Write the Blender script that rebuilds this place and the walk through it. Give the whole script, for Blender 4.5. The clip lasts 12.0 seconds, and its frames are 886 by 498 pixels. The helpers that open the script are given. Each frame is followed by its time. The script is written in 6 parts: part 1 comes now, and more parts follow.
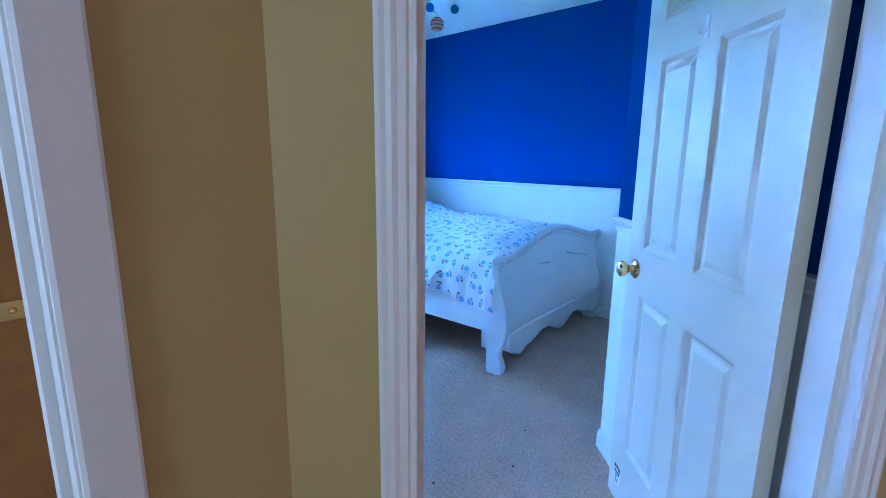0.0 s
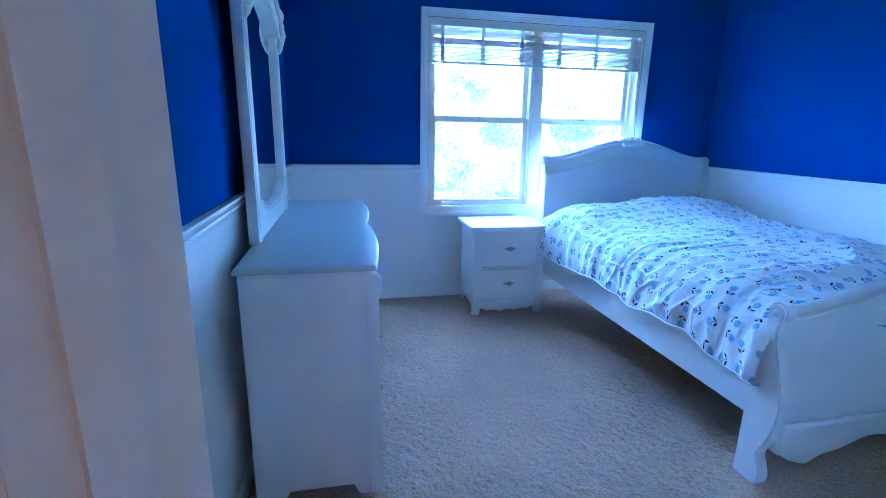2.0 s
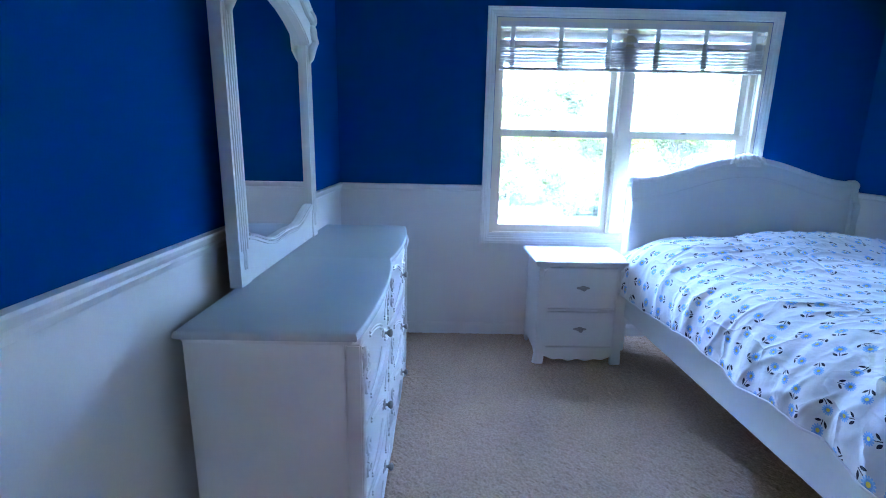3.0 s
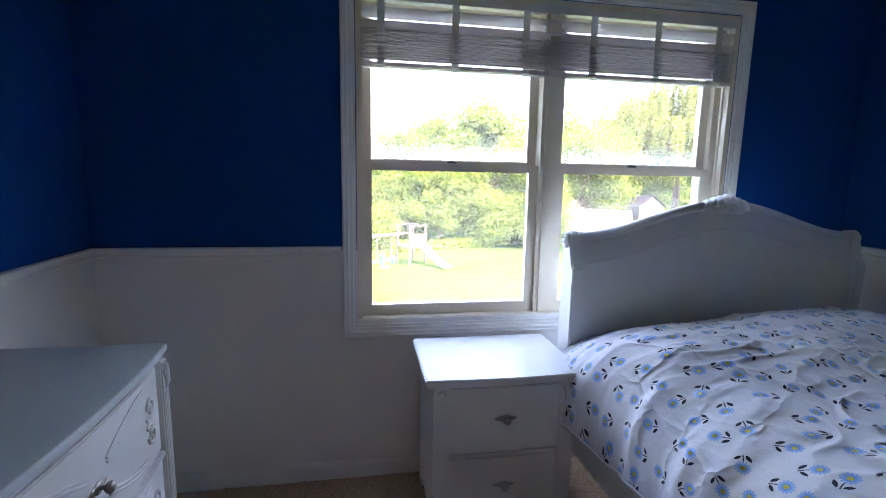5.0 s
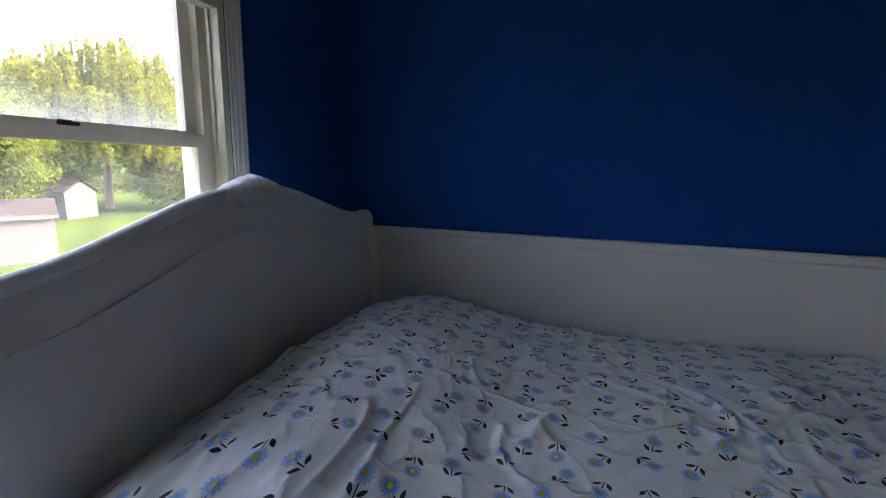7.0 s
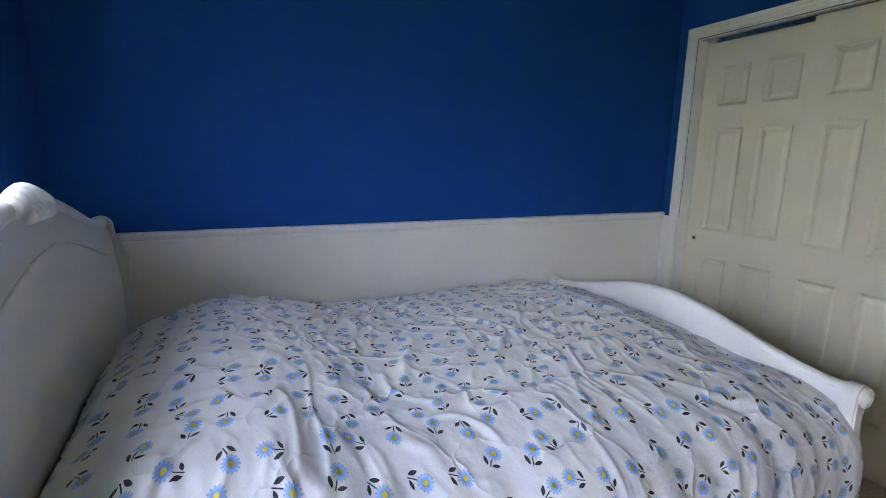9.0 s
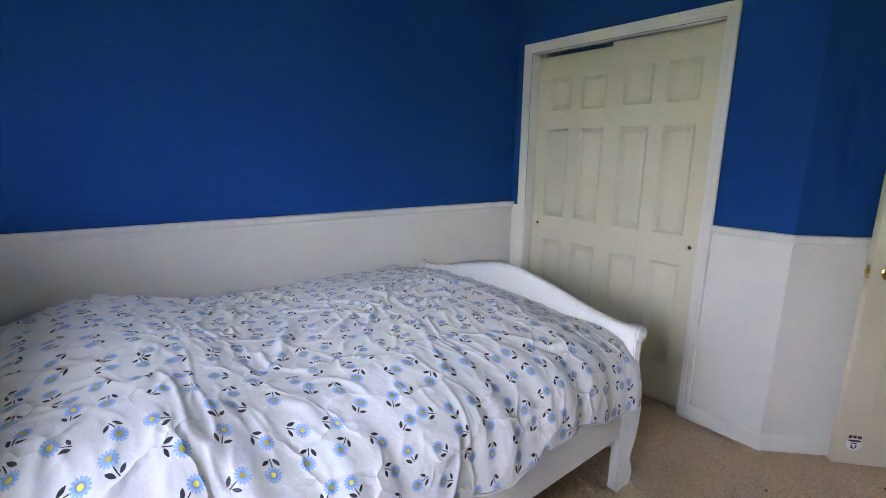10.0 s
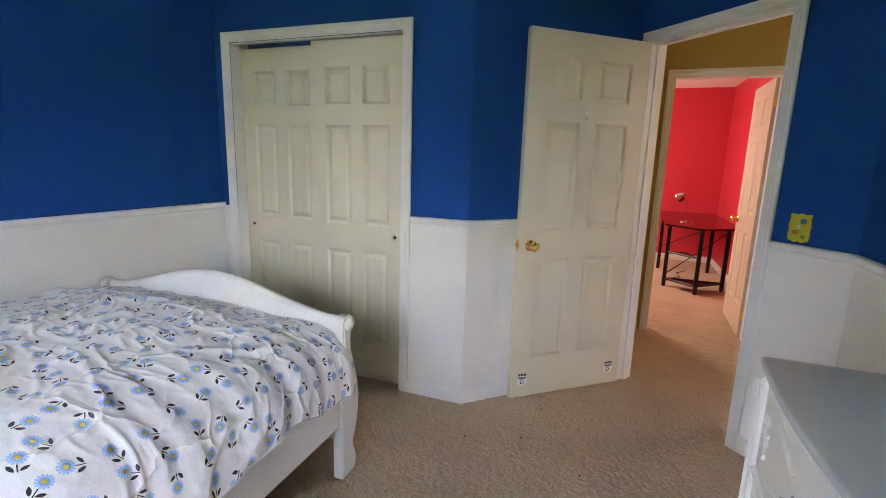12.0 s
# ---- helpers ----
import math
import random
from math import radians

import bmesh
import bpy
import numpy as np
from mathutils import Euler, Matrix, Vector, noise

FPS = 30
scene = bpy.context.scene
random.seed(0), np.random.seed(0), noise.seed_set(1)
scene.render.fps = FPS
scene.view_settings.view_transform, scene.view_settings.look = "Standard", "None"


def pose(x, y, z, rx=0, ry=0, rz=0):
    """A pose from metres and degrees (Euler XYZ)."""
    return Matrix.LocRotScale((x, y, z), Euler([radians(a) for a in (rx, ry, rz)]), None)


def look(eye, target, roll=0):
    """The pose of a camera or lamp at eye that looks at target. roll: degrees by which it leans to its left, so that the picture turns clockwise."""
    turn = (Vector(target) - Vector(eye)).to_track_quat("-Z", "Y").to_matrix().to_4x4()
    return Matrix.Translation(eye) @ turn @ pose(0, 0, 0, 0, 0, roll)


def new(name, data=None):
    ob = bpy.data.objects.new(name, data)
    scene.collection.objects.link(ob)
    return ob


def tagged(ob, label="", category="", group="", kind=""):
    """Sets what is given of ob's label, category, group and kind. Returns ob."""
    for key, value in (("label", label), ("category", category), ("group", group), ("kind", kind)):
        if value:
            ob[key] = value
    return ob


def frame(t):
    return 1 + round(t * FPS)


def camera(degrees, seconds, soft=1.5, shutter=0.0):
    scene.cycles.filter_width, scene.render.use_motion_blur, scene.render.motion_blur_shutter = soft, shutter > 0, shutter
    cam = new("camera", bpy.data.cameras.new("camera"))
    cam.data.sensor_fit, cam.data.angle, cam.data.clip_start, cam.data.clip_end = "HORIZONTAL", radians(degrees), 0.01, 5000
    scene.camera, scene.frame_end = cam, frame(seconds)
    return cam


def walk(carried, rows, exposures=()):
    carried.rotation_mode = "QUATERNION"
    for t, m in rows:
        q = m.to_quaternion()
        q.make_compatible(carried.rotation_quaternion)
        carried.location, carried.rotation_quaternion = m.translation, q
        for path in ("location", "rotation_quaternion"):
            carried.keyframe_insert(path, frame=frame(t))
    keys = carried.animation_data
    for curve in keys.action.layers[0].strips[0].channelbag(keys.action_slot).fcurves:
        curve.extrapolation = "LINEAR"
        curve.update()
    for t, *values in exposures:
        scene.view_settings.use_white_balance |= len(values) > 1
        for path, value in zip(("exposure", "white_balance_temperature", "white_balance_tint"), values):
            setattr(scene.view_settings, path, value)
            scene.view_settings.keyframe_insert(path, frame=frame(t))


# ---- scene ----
cam = camera(87.0, 12.0, soft=1.0)
METRES, EYE, TILT, LEAN, TURN = 4.6, 1.29, 0.0, 0.79, 40.9
ROWS = [
    (0.0, 0.0, 0.0, 0.0, 0.28, -11.41, -1.38),
    (0.5, 0.0224, 0.0318, 0.0012, 2.88, -11.52, -1.39),
    (1.0, 0.0540, 0.0642, 0.0008, 14.31, -11.62, -1.45),
    (1.5, 0.0755, 0.1003, 0.0022, 27.75, -13.03, -1.52),
    (2.0, 0.0655, 0.1398, -0.0012, 37.6, -14.37, -1.68),
    (2.5, 0.0537, 0.1919, 0.0013, 45.09, -14.84, -1.58),
    (4.5, -0.0622, 0.4066, 0.0096, 53.09, -10.74, -1.56),
    (5.0, -0.1031, 0.4659, 0.0099, 39.32, -9.23, -1.66),
    (5.5, -0.1435, 0.5151, 0.0052, 23.56, -9.02, -1.72),
    (6.0, -0.1687, 0.5674, 0.0045, 7.41, -9.13, -1.5),
    (6.5, -0.1706, 0.6259, 0.0048, -7.37, -9.37, -1.39),
    (7.0, -0.1784, 0.6612, 0.0038, -22.6, -9.69, -1.48),
    (7.5, -0.2003, 0.6805, 0.0039, -38.35, -9.69, -1.44),
    (9.5, -0.3202, 0.6818, 0.0138, -71.69, -10.85, -1.09),
    (10.0, -0.3367, 0.6654, 0.0149, -79.51, -10.95, -1.08),
    (10.5, -0.35, 0.6507, 0.0149, -86.77, -10.79, -1.14),
    (11.0, -0.3564, 0.6383, 0.015, -93.72, -10.54, -1.18),
    (11.5, -0.3534, 0.6278, 0.0141, -101.46, -10.34, -1.37),
    (12.0, -0.3359, 0.6248, 0.0121, -109.85, -10.22, -1.43),
]
# seconds, stops, kelvin, tint: the camera settles from a blue, bright picture to a neutral one
EXPOSURES = [
    (0.0, 7.1, 3850, 13), (1.0, 7.05, 3800, 13), (2.0, 6.85, 4050, 15), (2.7, 6.8, 4700, 18),
    (4.3, 5.75, 6300, 27), (5.0, 5.4, 6850, 27), (5.5, 5.3, 7250, 27), (6.5, 4.55, 7600, 27), (7.0, 4.5, 7750, 27), (7.7, 4.9, 7900, 27),
    (9.3, 6.2, 8150, 28), (10.5, 6.35, 8500, 29), (12.0, 6.5, 8900, 28),
]
walk(cam, [(t, pose(0, 0, EYE, TILT, LEAN, TURN) @ pose(METRES * x, METRES * y, METRES * z, 90 + pitch, roll, yaw)) for t, x, y, z, yaw, pitch, roll in ROWS], EXPOSURES)

# ---- light: hazy daylight, the sun behind the house ----
world = bpy.data.worlds.new("sky")
scene.world = world
world.use_nodes = True
sky = world.node_tree.nodes.new("ShaderNodeTexSky")
sky.sky_type, sky.sun_disc = "NISHITA", False
sky.sun_elevation, sky.sun_rotation = radians(52), radians(60)
sky.air_density, sky.dust_density = 1.0, 4.0
background = world.node_tree.nodes["Background"]
background.inputs["Strength"].default_value = 0.15
world.node_tree.links.new(sky.outputs["Color"], background.inputs["Color"])

sun = new("sun", bpy.data.lights.new("sun", "SUN"))
sun.data.energy, sun.data.angle, sun.data.color = 0.32, radians(12), (1.0, 0.95, 0.86)
sun.matrix_world = look((12.0, 7.0, 18.0), (0, 0, 0))


def area_lamp(name, eye, target, wide, high, watts, colour):
    lamp = new(name, bpy.data.lights.new(name, "AREA"))
    lamp.data.shape, lamp.data.size, lamp.data.size_y = "RECTANGLE", wide, high
    lamp.data.energy, lamp.data.color = watts, colour
    lamp.matrix_world = look(eye, target)
    return lamp


# added fill lamps for the landing, side room and red room; no window built
area_lamp("landing_fill_light", (0.05, -1.95, 1.5), (0.35, 0.6, 1.5), 0.7, 1.1, 0.105, (1.0, 0.95, 0.78))
area_lamp("side_room_fill_light", (-1.55, -1.95, 1.6), (-1.3, 0.1, 1.1), 0.6, 0.9, 0.11, (1.0, 0.95, 0.85))
# presumed daylight of the red room, from an unseen lamp before a plain wall
area_lamp("red_room_fill_light", (3.0, 2.08, 1.4), (3.0, 0.0, 0.6), 1.4, 1.2, 0.62, (1.0, 0.97, 0.93))

# ---- mesh helpers ----


def part(name, bm, material, parent=None, label="", smooth=False):
    """Links a bmesh as one mesh object, under a thing or a part if one is given."""
    bmesh.ops.recalc_face_normals(bm, faces=bm.faces)
    me = bpy.data.meshes.new(name)
    if smooth:
        for f in bm.faces:
            f.smooth = True
    bm.to_mesh(me)
    bm.free()
    for m in material if isinstance(material, (list, tuple)) else [material]:
        me.materials.append(m)
    if smooth:
        me.set_sharp_from_angle(angle=radians(38))
    ob = new(name, me)
    if parent:
        ob.parent = parent
    return tagged(ob, label)


def thing(name, m, label, category, group="", kind=""):
    ob = new(name)
    ob.empty_display_size = 0.1
    ob.matrix_basis = m
    return tagged(ob, label, category, group, kind)


def soften(bm, width, segments=2):
    if width > 0:
        sharp = [e for e in bm.edges if len(e.link_faces) == 2 and e.calc_face_angle(0) > 0.5]
        bmesh.ops.bevel(bm, geom=sharp, offset=width, segments=segments, affect="EDGES", clamp_overlap=True)
    return bm


def box(x0, x1, y0, y1, z0, z1, bevel=0.0):
    bm = bmesh.new()
    v = [bm.verts.new((x, y, z)) for x in (x0, x1) for y in (y0, y1) for z in (z0, z1)]
    for a, b, c, d in ((0, 1, 3, 2), (4, 6, 7, 5), (0, 4, 5, 1), (2, 3, 7, 6), (0, 2, 6, 4), (1, 5, 7, 3)):
        bm.faces.new((v[a], v[b], v[c], v[d]))
    return soften(bm, bevel)


def prism(outline, a, b, axis="y", bevel=0.0):
    """A flat outline of (p, q) pairs, given thickness from a to b along an axis."""
    put = {"x": lambda p, q, s: (s, p, q), "y": lambda p, q, s: (p, s, q), "z": lambda p, q, s: (p, q, s)}[axis]
    bm = bmesh.new()
    lo = [bm.verts.new(put(p, q, a)) for p, q in outline]
    hi = [bm.verts.new(put(p, q, b)) for p, q in outline]
    n = len(outline)
    bm.faces.new(lo)
    bm.faces.new(hi[::-1])
    for i in range(n):
        bm.faces.new((lo[i], lo[(i + 1) % n], hi[(i + 1) % n], hi[i]))
    bmesh.ops.recalc_face_normals(bm, faces=bm.faces)
    return soften(bm, bevel)


def lathe(profile, n=16):
    """A turned body: (radius, height) pairs round z."""
    bm = bmesh.new()
    rings = []
    for r, z in profile:
        rings.append([bm.verts.new((r * math.cos(i * math.tau / n), r * math.sin(i * math.tau / n), z)) for i in range(n)])
    for a, b in zip(rings, rings[1:]):
        for i in range(n):
            bm.faces.new((a[i], a[(i + 1) % n], b[(i + 1) % n], b[i]))
    bm.faces.new(rings[0][::-1])
    bm.faces.new(rings[-1])
    bmesh.ops.remove_doubles(bm, verts=bm.verts, dist=1e-6)
    return bm


def tube(path, radius, n=8):
    """A round bar along a path of points; radius may be a list."""
    bm = bmesh.new()
    pts = [Vector(p) for p in path]
    radii = radius if isinstance(radius, (list, tuple)) else [radius] * len(pts)
    rings = []
    side = None
    for i, p in enumerate(pts):
        way = (pts[min(i + 1, len(pts) - 1)] - pts[max(i - 1, 0)]).normalized()
        if side is None:
            side = way.orthogonal().normalized()
        side = (side - way * side.dot(way)).normalized()
        other = way.cross(side)
        rings.append([bm.verts.new(p + radii[i] * (math.cos(k * math.tau / n) * side + math.sin(k * math.tau / n) * other)) for k in range(n)])
    for a, b in zip(rings, rings[1:]):
        for k in range(n):
            bm.faces.new((a[k], a[(k + 1) % n], b[(k + 1) % n], b[k]))
    bm.faces.new(rings[0][::-1])
    bm.faces.new(rings[-1])
    return bm


def ball(r, u=16, v=10, squash=1.0):
    bm = bmesh.new()
    bmesh.ops.create_uvsphere(bm, u_segments=u, v_segments=v, radius=r)
    bmesh.ops.scale(bm, vec=(1, 1, squash), verts=bm.verts)
    return bm


def moved(bm, m):
    bmesh.ops.transform(bm, matrix=m, verts=bm.verts)
    return bm


def joined(*bms):
    out = bmesh.new()
    for b in bms:
        me = bpy.data.meshes.new("tmp")
        b.to_mesh(me)
        b.free()
        out.from_mesh(me)
        bpy.data.meshes.remove(me)
    return out


def grid(rows):
    """A sheet through rows of points, all of one length."""
    bm = bmesh.new()
    vs = [[bm.verts.new(p) for p in row] for row in rows]
    for a, b in zip(vs, vs[1:]):
        for i in range(len(a) - 1):
            bm.faces.new((a[i], a[i + 1], b[i + 1], b[i]))
    return bm


def smoothstep(a, b, x):
    t = min(1.0, max(0.0, (x - a) / (b - a)))
    return t * t * (3 - 2 * t)


# ---- materials ----


def surface(name, base, rough=0.5, metal=0.0, vary=0.06, fine=60.0, broad=3.0, bump=0.1, depth=0.002, stain=None, stain_amount=0.0, rough_vary=0.08):
    """A material with grain at two scales, fine relief and, if wanted, stains of another colour."""
    m = bpy.data.materials.new(name)
    m.use_nodes = True
    nt = m.node_tree
    shader = nt.nodes["Principled BSDF"]
    place = nt.nodes.new("ShaderNodeNewGeometry").outputs["Position"]
    n1, n2 = nt.nodes.new("ShaderNodeTexNoise"), nt.nodes.new("ShaderNodeTexNoise")
    n1.inputs["Scale"].default_value, n1.inputs["Detail"].default_value = fine, 4
    n2.inputs["Scale"].default_value, n2.inputs["Detail"].default_value = broad, 5
    for n in (n1, n2):
        nt.links.new(place, n.inputs["Vector"])
    both = nt.nodes.new("ShaderNodeMath")
    both.operation = "ADD"
    nt.links.new(n1.outputs["Fac"], both.inputs[0])
    nt.links.new(n2.outputs["Fac"], both.inputs[1])
    ramp = nt.nodes.new("ShaderNodeMapRange")
    ramp.inputs["From Min"].default_value, ramp.inputs["From Max"].default_value = 0.6, 1.4
    ramp.inputs["To Min"].default_value, ramp.inputs["To Max"].default_value = 1 - vary, 1 + vary
    nt.links.new(both.outputs[0], ramp.inputs["Value"])
    tone = nt.nodes.new("ShaderNodeVectorMath")
    tone.operation = "SCALE"
    tone.inputs[0].default_value = base
    nt.links.new(ramp.outputs["Result"], tone.inputs["Scale"])
    colour = tone.outputs["Vector"]
    if stain:
        mix = nt.nodes.new("ShaderNodeMix")
        mix.data_type = "RGBA"
        edge = nt.nodes.new("ShaderNodeMapRange")
        edge.inputs["From Min"].default_value, edge.inputs["From Max"].default_value = 0.55, 0.75
        edge.inputs["To Max"].default_value = stain_amount
        nt.links.new(n2.outputs["Fac"], edge.inputs["Value"])
        nt.links.new(edge.outputs["Result"], mix.inputs["Factor"])
        nt.links.new(colour, mix.inputs["A"])
        mix.inputs["B"].default_value = (*stain, 1)
        colour = mix.outputs["Result"]
    nt.links.new(colour, shader.inputs["Base Color"])
    shader.inputs["Metallic"].default_value = metal
    rr = nt.nodes.new("ShaderNodeMapRange")
    rr.inputs["From Min"].default_value, rr.inputs["From Max"].default_value = 0.3, 0.7
    rr.inputs["To Min"].default_value, rr.inputs["To Max"].default_value = max(0.30 if rough > 0.29 else 0.02, rough - rough_vary), min(1, rough + rough_vary)
    nt.links.new(n2.outputs["Fac"], rr.inputs["Value"])
    nt.links.new(rr.outputs["Result"], shader.inputs["Roughness"])
    if bump:
        b = nt.nodes.new("ShaderNodeBump")
        b.inputs["Strength"].default_value, b.inputs["Distance"].default_value = bump, depth
        nt.links.new(n1.outputs["Fac"], b.inputs["Height"])
        nt.links.new(b.outputs["Normal"], shader.inputs["Normal"])
    return m


M_BLUE = surface("blue_wall_paint", (0.0001, 0.069, 0.275), 0.85, fine=220, broad=2.0, vary=0.05, bump=0.25, depth=0.001)
M_WHITE_WALL = surface("white_wall_paint", (0.80, 0.79, 0.76), 0.5, fine=220, broad=2.0, vary=0.03, bump=0.2, depth=0.001, stain=(0.62, 0.59, 0.54), stain_amount=0.15)
M_TRIM = surface("white_trim_paint", (0.82, 0.81, 0.78), 0.35, fine=90, broad=4.0, vary=0.03, bump=0.08, depth=0.001)
M_DOOR = surface("cream_door_paint", (0.73, 0.675, 0.545), 0.40, fine=120, broad=3.0, vary=0.03, bump=0.1, depth=0.001, stain=(0.6, 0.55, 0.45), stain_amount=0.1)
M_CEILING = surface("ceiling_paint", (0.82, 0.82, 0.80), 0.8, fine=150, broad=2.0, vary=0.03, bump=0.3, depth=0.002)
M_HALL = surface("ochre_hall_paint", (0.49, 0.375, 0.116), 0.55, fine=200, broad=2.0, vary=0.05, bump=0.2, depth=0.001)
M_RED = surface("red_wall_paint", (0.62, 0.035, 0.06), 0.5, fine=200, broad=2.0, vary=0.05, bump=0.2, depth=0.001)
M_FURNITURE = surface("white_lacquer", (0.80, 0.80, 0.78), 0.40, fine=50, broad=1.5, vary=0.02, bump=0.05, depth=0.001, rough_vary=0.02)
M_BLUE.node_tree.nodes["Principled BSDF"].inputs["Specular IOR Level"].default_value = 0.02
M_FRAME = surface("window_vinyl", (0.77, 0.69, 0.55), 0.35, fine=80, broad=5.0, vary=0.03, bump=0.04, depth=0.001, stain=(0.5, 0.46, 0.38), stain_amount=0.15)
M_BRASS = surface("polished_brass", (0.80, 0.58, 0.22), 0.18, metal=1.0, fine=80, vary=0.06, bump=0.03)
M_NICKEL = surface("bright_nickel", (0.70, 0.69, 0.66), 0.2, metal=1.0, fine=80, vary=0.06, bump=0.03)
# dark metal of the sash locks; also the painted shade of small holes
M_DARK = surface("dark_metal_and_hole_shade", (0.03, 0.03, 0.03), 0.7)
M_WOOD = surface("oak_stain", (0.46, 0.23, 0.07), 0.4, fine=30, broad=6, vary=0.2, bump=0.1)
M_BLIND = surface("blind_slat_paint", (0.66, 0.62, 0.59), 0.45, fine=90, broad=6, vary=0.04, bump=0.05)
M_TAPE = surface("blind_tape_cloth", (0.84, 0.83, 0.81), 0.9, fine=400, broad=20, vary=0.08, bump=0.06, depth=0.0005)


def translucent(m, amount):
    """Lets part of the light through a thin material."""
    nt = m.node_tree
    through_light, blend = nt.nodes.new("ShaderNodeBsdfTranslucent"), nt.nodes.new("ShaderNodeMixShader")
    through_light.inputs["Color"].default_value = (0.80, 0.76, 0.74, 1)
    blend.inputs[0].default_value = amount
    nt.links.new(nt.nodes["Principled BSDF"].outputs[0], blend.inputs[1])
    nt.links.new(through_light.outputs[0], blend.inputs[2])
    nt.links.new(blend.outputs[0], nt.nodes["Material Output"].inputs["Surface"])


translucent(M_BLIND, 0.22)
M_SIDING = surface("pale_siding", (0.72, 0.72, 0.70), 0.6, fine=20, broad=1, vary=0.06, bump=0.1)


def carpet_material(name, dark, light):
    """Cut pile: tufts a centimetre across, lighter at their tips, with broad worn tracks."""
    m = surface(name, light, 0.95, fine=85, broad=2.2, vary=0.10, bump=0.35, depth=0.006, rough_vary=0.02)
    nt = m.node_tree
    shader = nt.nodes["Principled BSDF"]
    shader.inputs["Specular IOR Level"].default_value = 0.1
    shader.inputs["Sheen Weight"].default_value = 0.2
    place = nt.nodes.new("ShaderNodeNewGeometry")
    tuft = nt.nodes.new("ShaderNodeTexNoise")
    tuft.inputs["Scale"].default_value, tuft.inputs["Detail"].default_value, tuft.inputs["Roughness"].default_value = 95.0, 3, 0.7
    nt.links.new(place.outputs["Position"], tuft.inputs["Vector"])
    ramp = nt.nodes.new("ShaderNodeValToRGB")
    ramp.color_ramp.elements[0].position, ramp.color_ramp.elements[1].position = 0.34, 0.62
    ramp.color_ramp.elements[0].color, ramp.color_ramp.elements[1].color = (*dark, 1), (*light, 1)
    nt.links.new(tuft.outputs["Fac"], ramp.inputs["Fac"])
    track = nt.nodes.new("ShaderNodeTexNoise")
    track.inputs["Scale"].default_value, track.inputs["Detail"].default_value = 2.4, 3
    nt.links.new(place.outputs["Position"], track.inputs["Vector"])
    tone = nt.nodes.new("ShaderNodeMapRange")
    tone.inputs["From Min"].default_value, tone.inputs["From Max"].default_value = 0.3, 0.7
    tone.inputs["To Min"].default_value, tone.inputs["To Max"].default_value = 0.88, 1.10
    nt.links.new(track.outputs["Fac"], tone.inputs["Value"])
    mul = nt.nodes.new("ShaderNodeVectorMath")
    mul.operation = "SCALE"
    nt.links.new(ramp.outputs["Color"], mul.inputs[0])
    nt.links.new(tone.outputs["Result"], mul.inputs["Scale"])
    nt.links.new(mul.outputs["Vector"], shader.inputs["Base Color"])
    return m


M_CARPET = carpet_material("beige_carpet", (0.40, 0.280, 0.192), (0.60, 0.437, 0.310))


def glass_material(name, veil=0.0):
    m = bpy.data.materials.new(name)
    m.use_nodes = True
    s = m.node_tree.nodes["Principled BSDF"]
    s.inputs["Base Color"].default_value = (0.96, 0.98, 0.97, 1)
    s.inputs["Roughness"].default_value = 0.0
    s.inputs["Transmission Weight"].default_value = 1.0
    s.inputs["IOR"].default_value = 1.45
    if veil:
        haze, mix = m.node_tree.nodes.new("ShaderNodeBsdfTranslucent"), m.node_tree.nodes.new("ShaderNodeMixShader")
        haze.inputs["Color"].default_value = (0.9, 0.9, 0.9, 1)
        mix.inputs[0].default_value = veil
        m.node_tree.links.new(s.outputs[0], mix.inputs[1])
        m.node_tree.links.new(haze.outputs[0], mix.inputs[2])
        m.node_tree.links.new(mix.outputs[0], m.node_tree.nodes["Material Output"].inputs["Surface"])
    return m


# white veil mixed into the glass imitates glare and haze over the garden
M_GLASS = glass_material("veiled_window_glass", 0.022)
M_FOGGED = glass_material("fogged_window_glass", 0.022)
# the upper panes have fogged between their sheets, most of all along the bottom edge
fog_nodes = M_FOGGED.node_tree
fog_place, fog_height, fog_noise, fog_sum, fog_range = (fog_nodes.nodes.new("ShaderNode" + k) for k in ("NewGeometry", "SeparateXYZ", "TexNoise", "Math", "MapRange"))
fog_noise.inputs["Scale"].default_value = 7.0
fog_sum.operation, fog_sum.inputs[2].default_value = "MULTIPLY_ADD", 0.0
fog_sum.inputs[1].default_value = 0.06
fog_range.interpolation_type = "SMOOTHSTEP"
fog_range.inputs["From Min"].default_value, fog_range.inputs["From Max"].default_value = 1.42, 1.54
fog_range.inputs["To Min"].default_value, fog_range.inputs["To Max"].default_value = 0.12, 0.022
fog_nodes.links.new(fog_place.outputs["Position"], fog_height.inputs[0])
fog_nodes.links.new(fog_place.outputs["Position"], fog_noise.inputs["Vector"])
fog_nodes.links.new(fog_noise.outputs["Fac"], fog_sum.inputs[0])
fog_nodes.links.new(fog_height.outputs["Z"], fog_sum.inputs[2])
fog_nodes.links.new(fog_sum.outputs[0], fog_range.inputs["Value"])
fog_nodes.links.new(fog_range.outputs["Result"], fog_nodes.nodes["Mix Shader"].inputs[0])


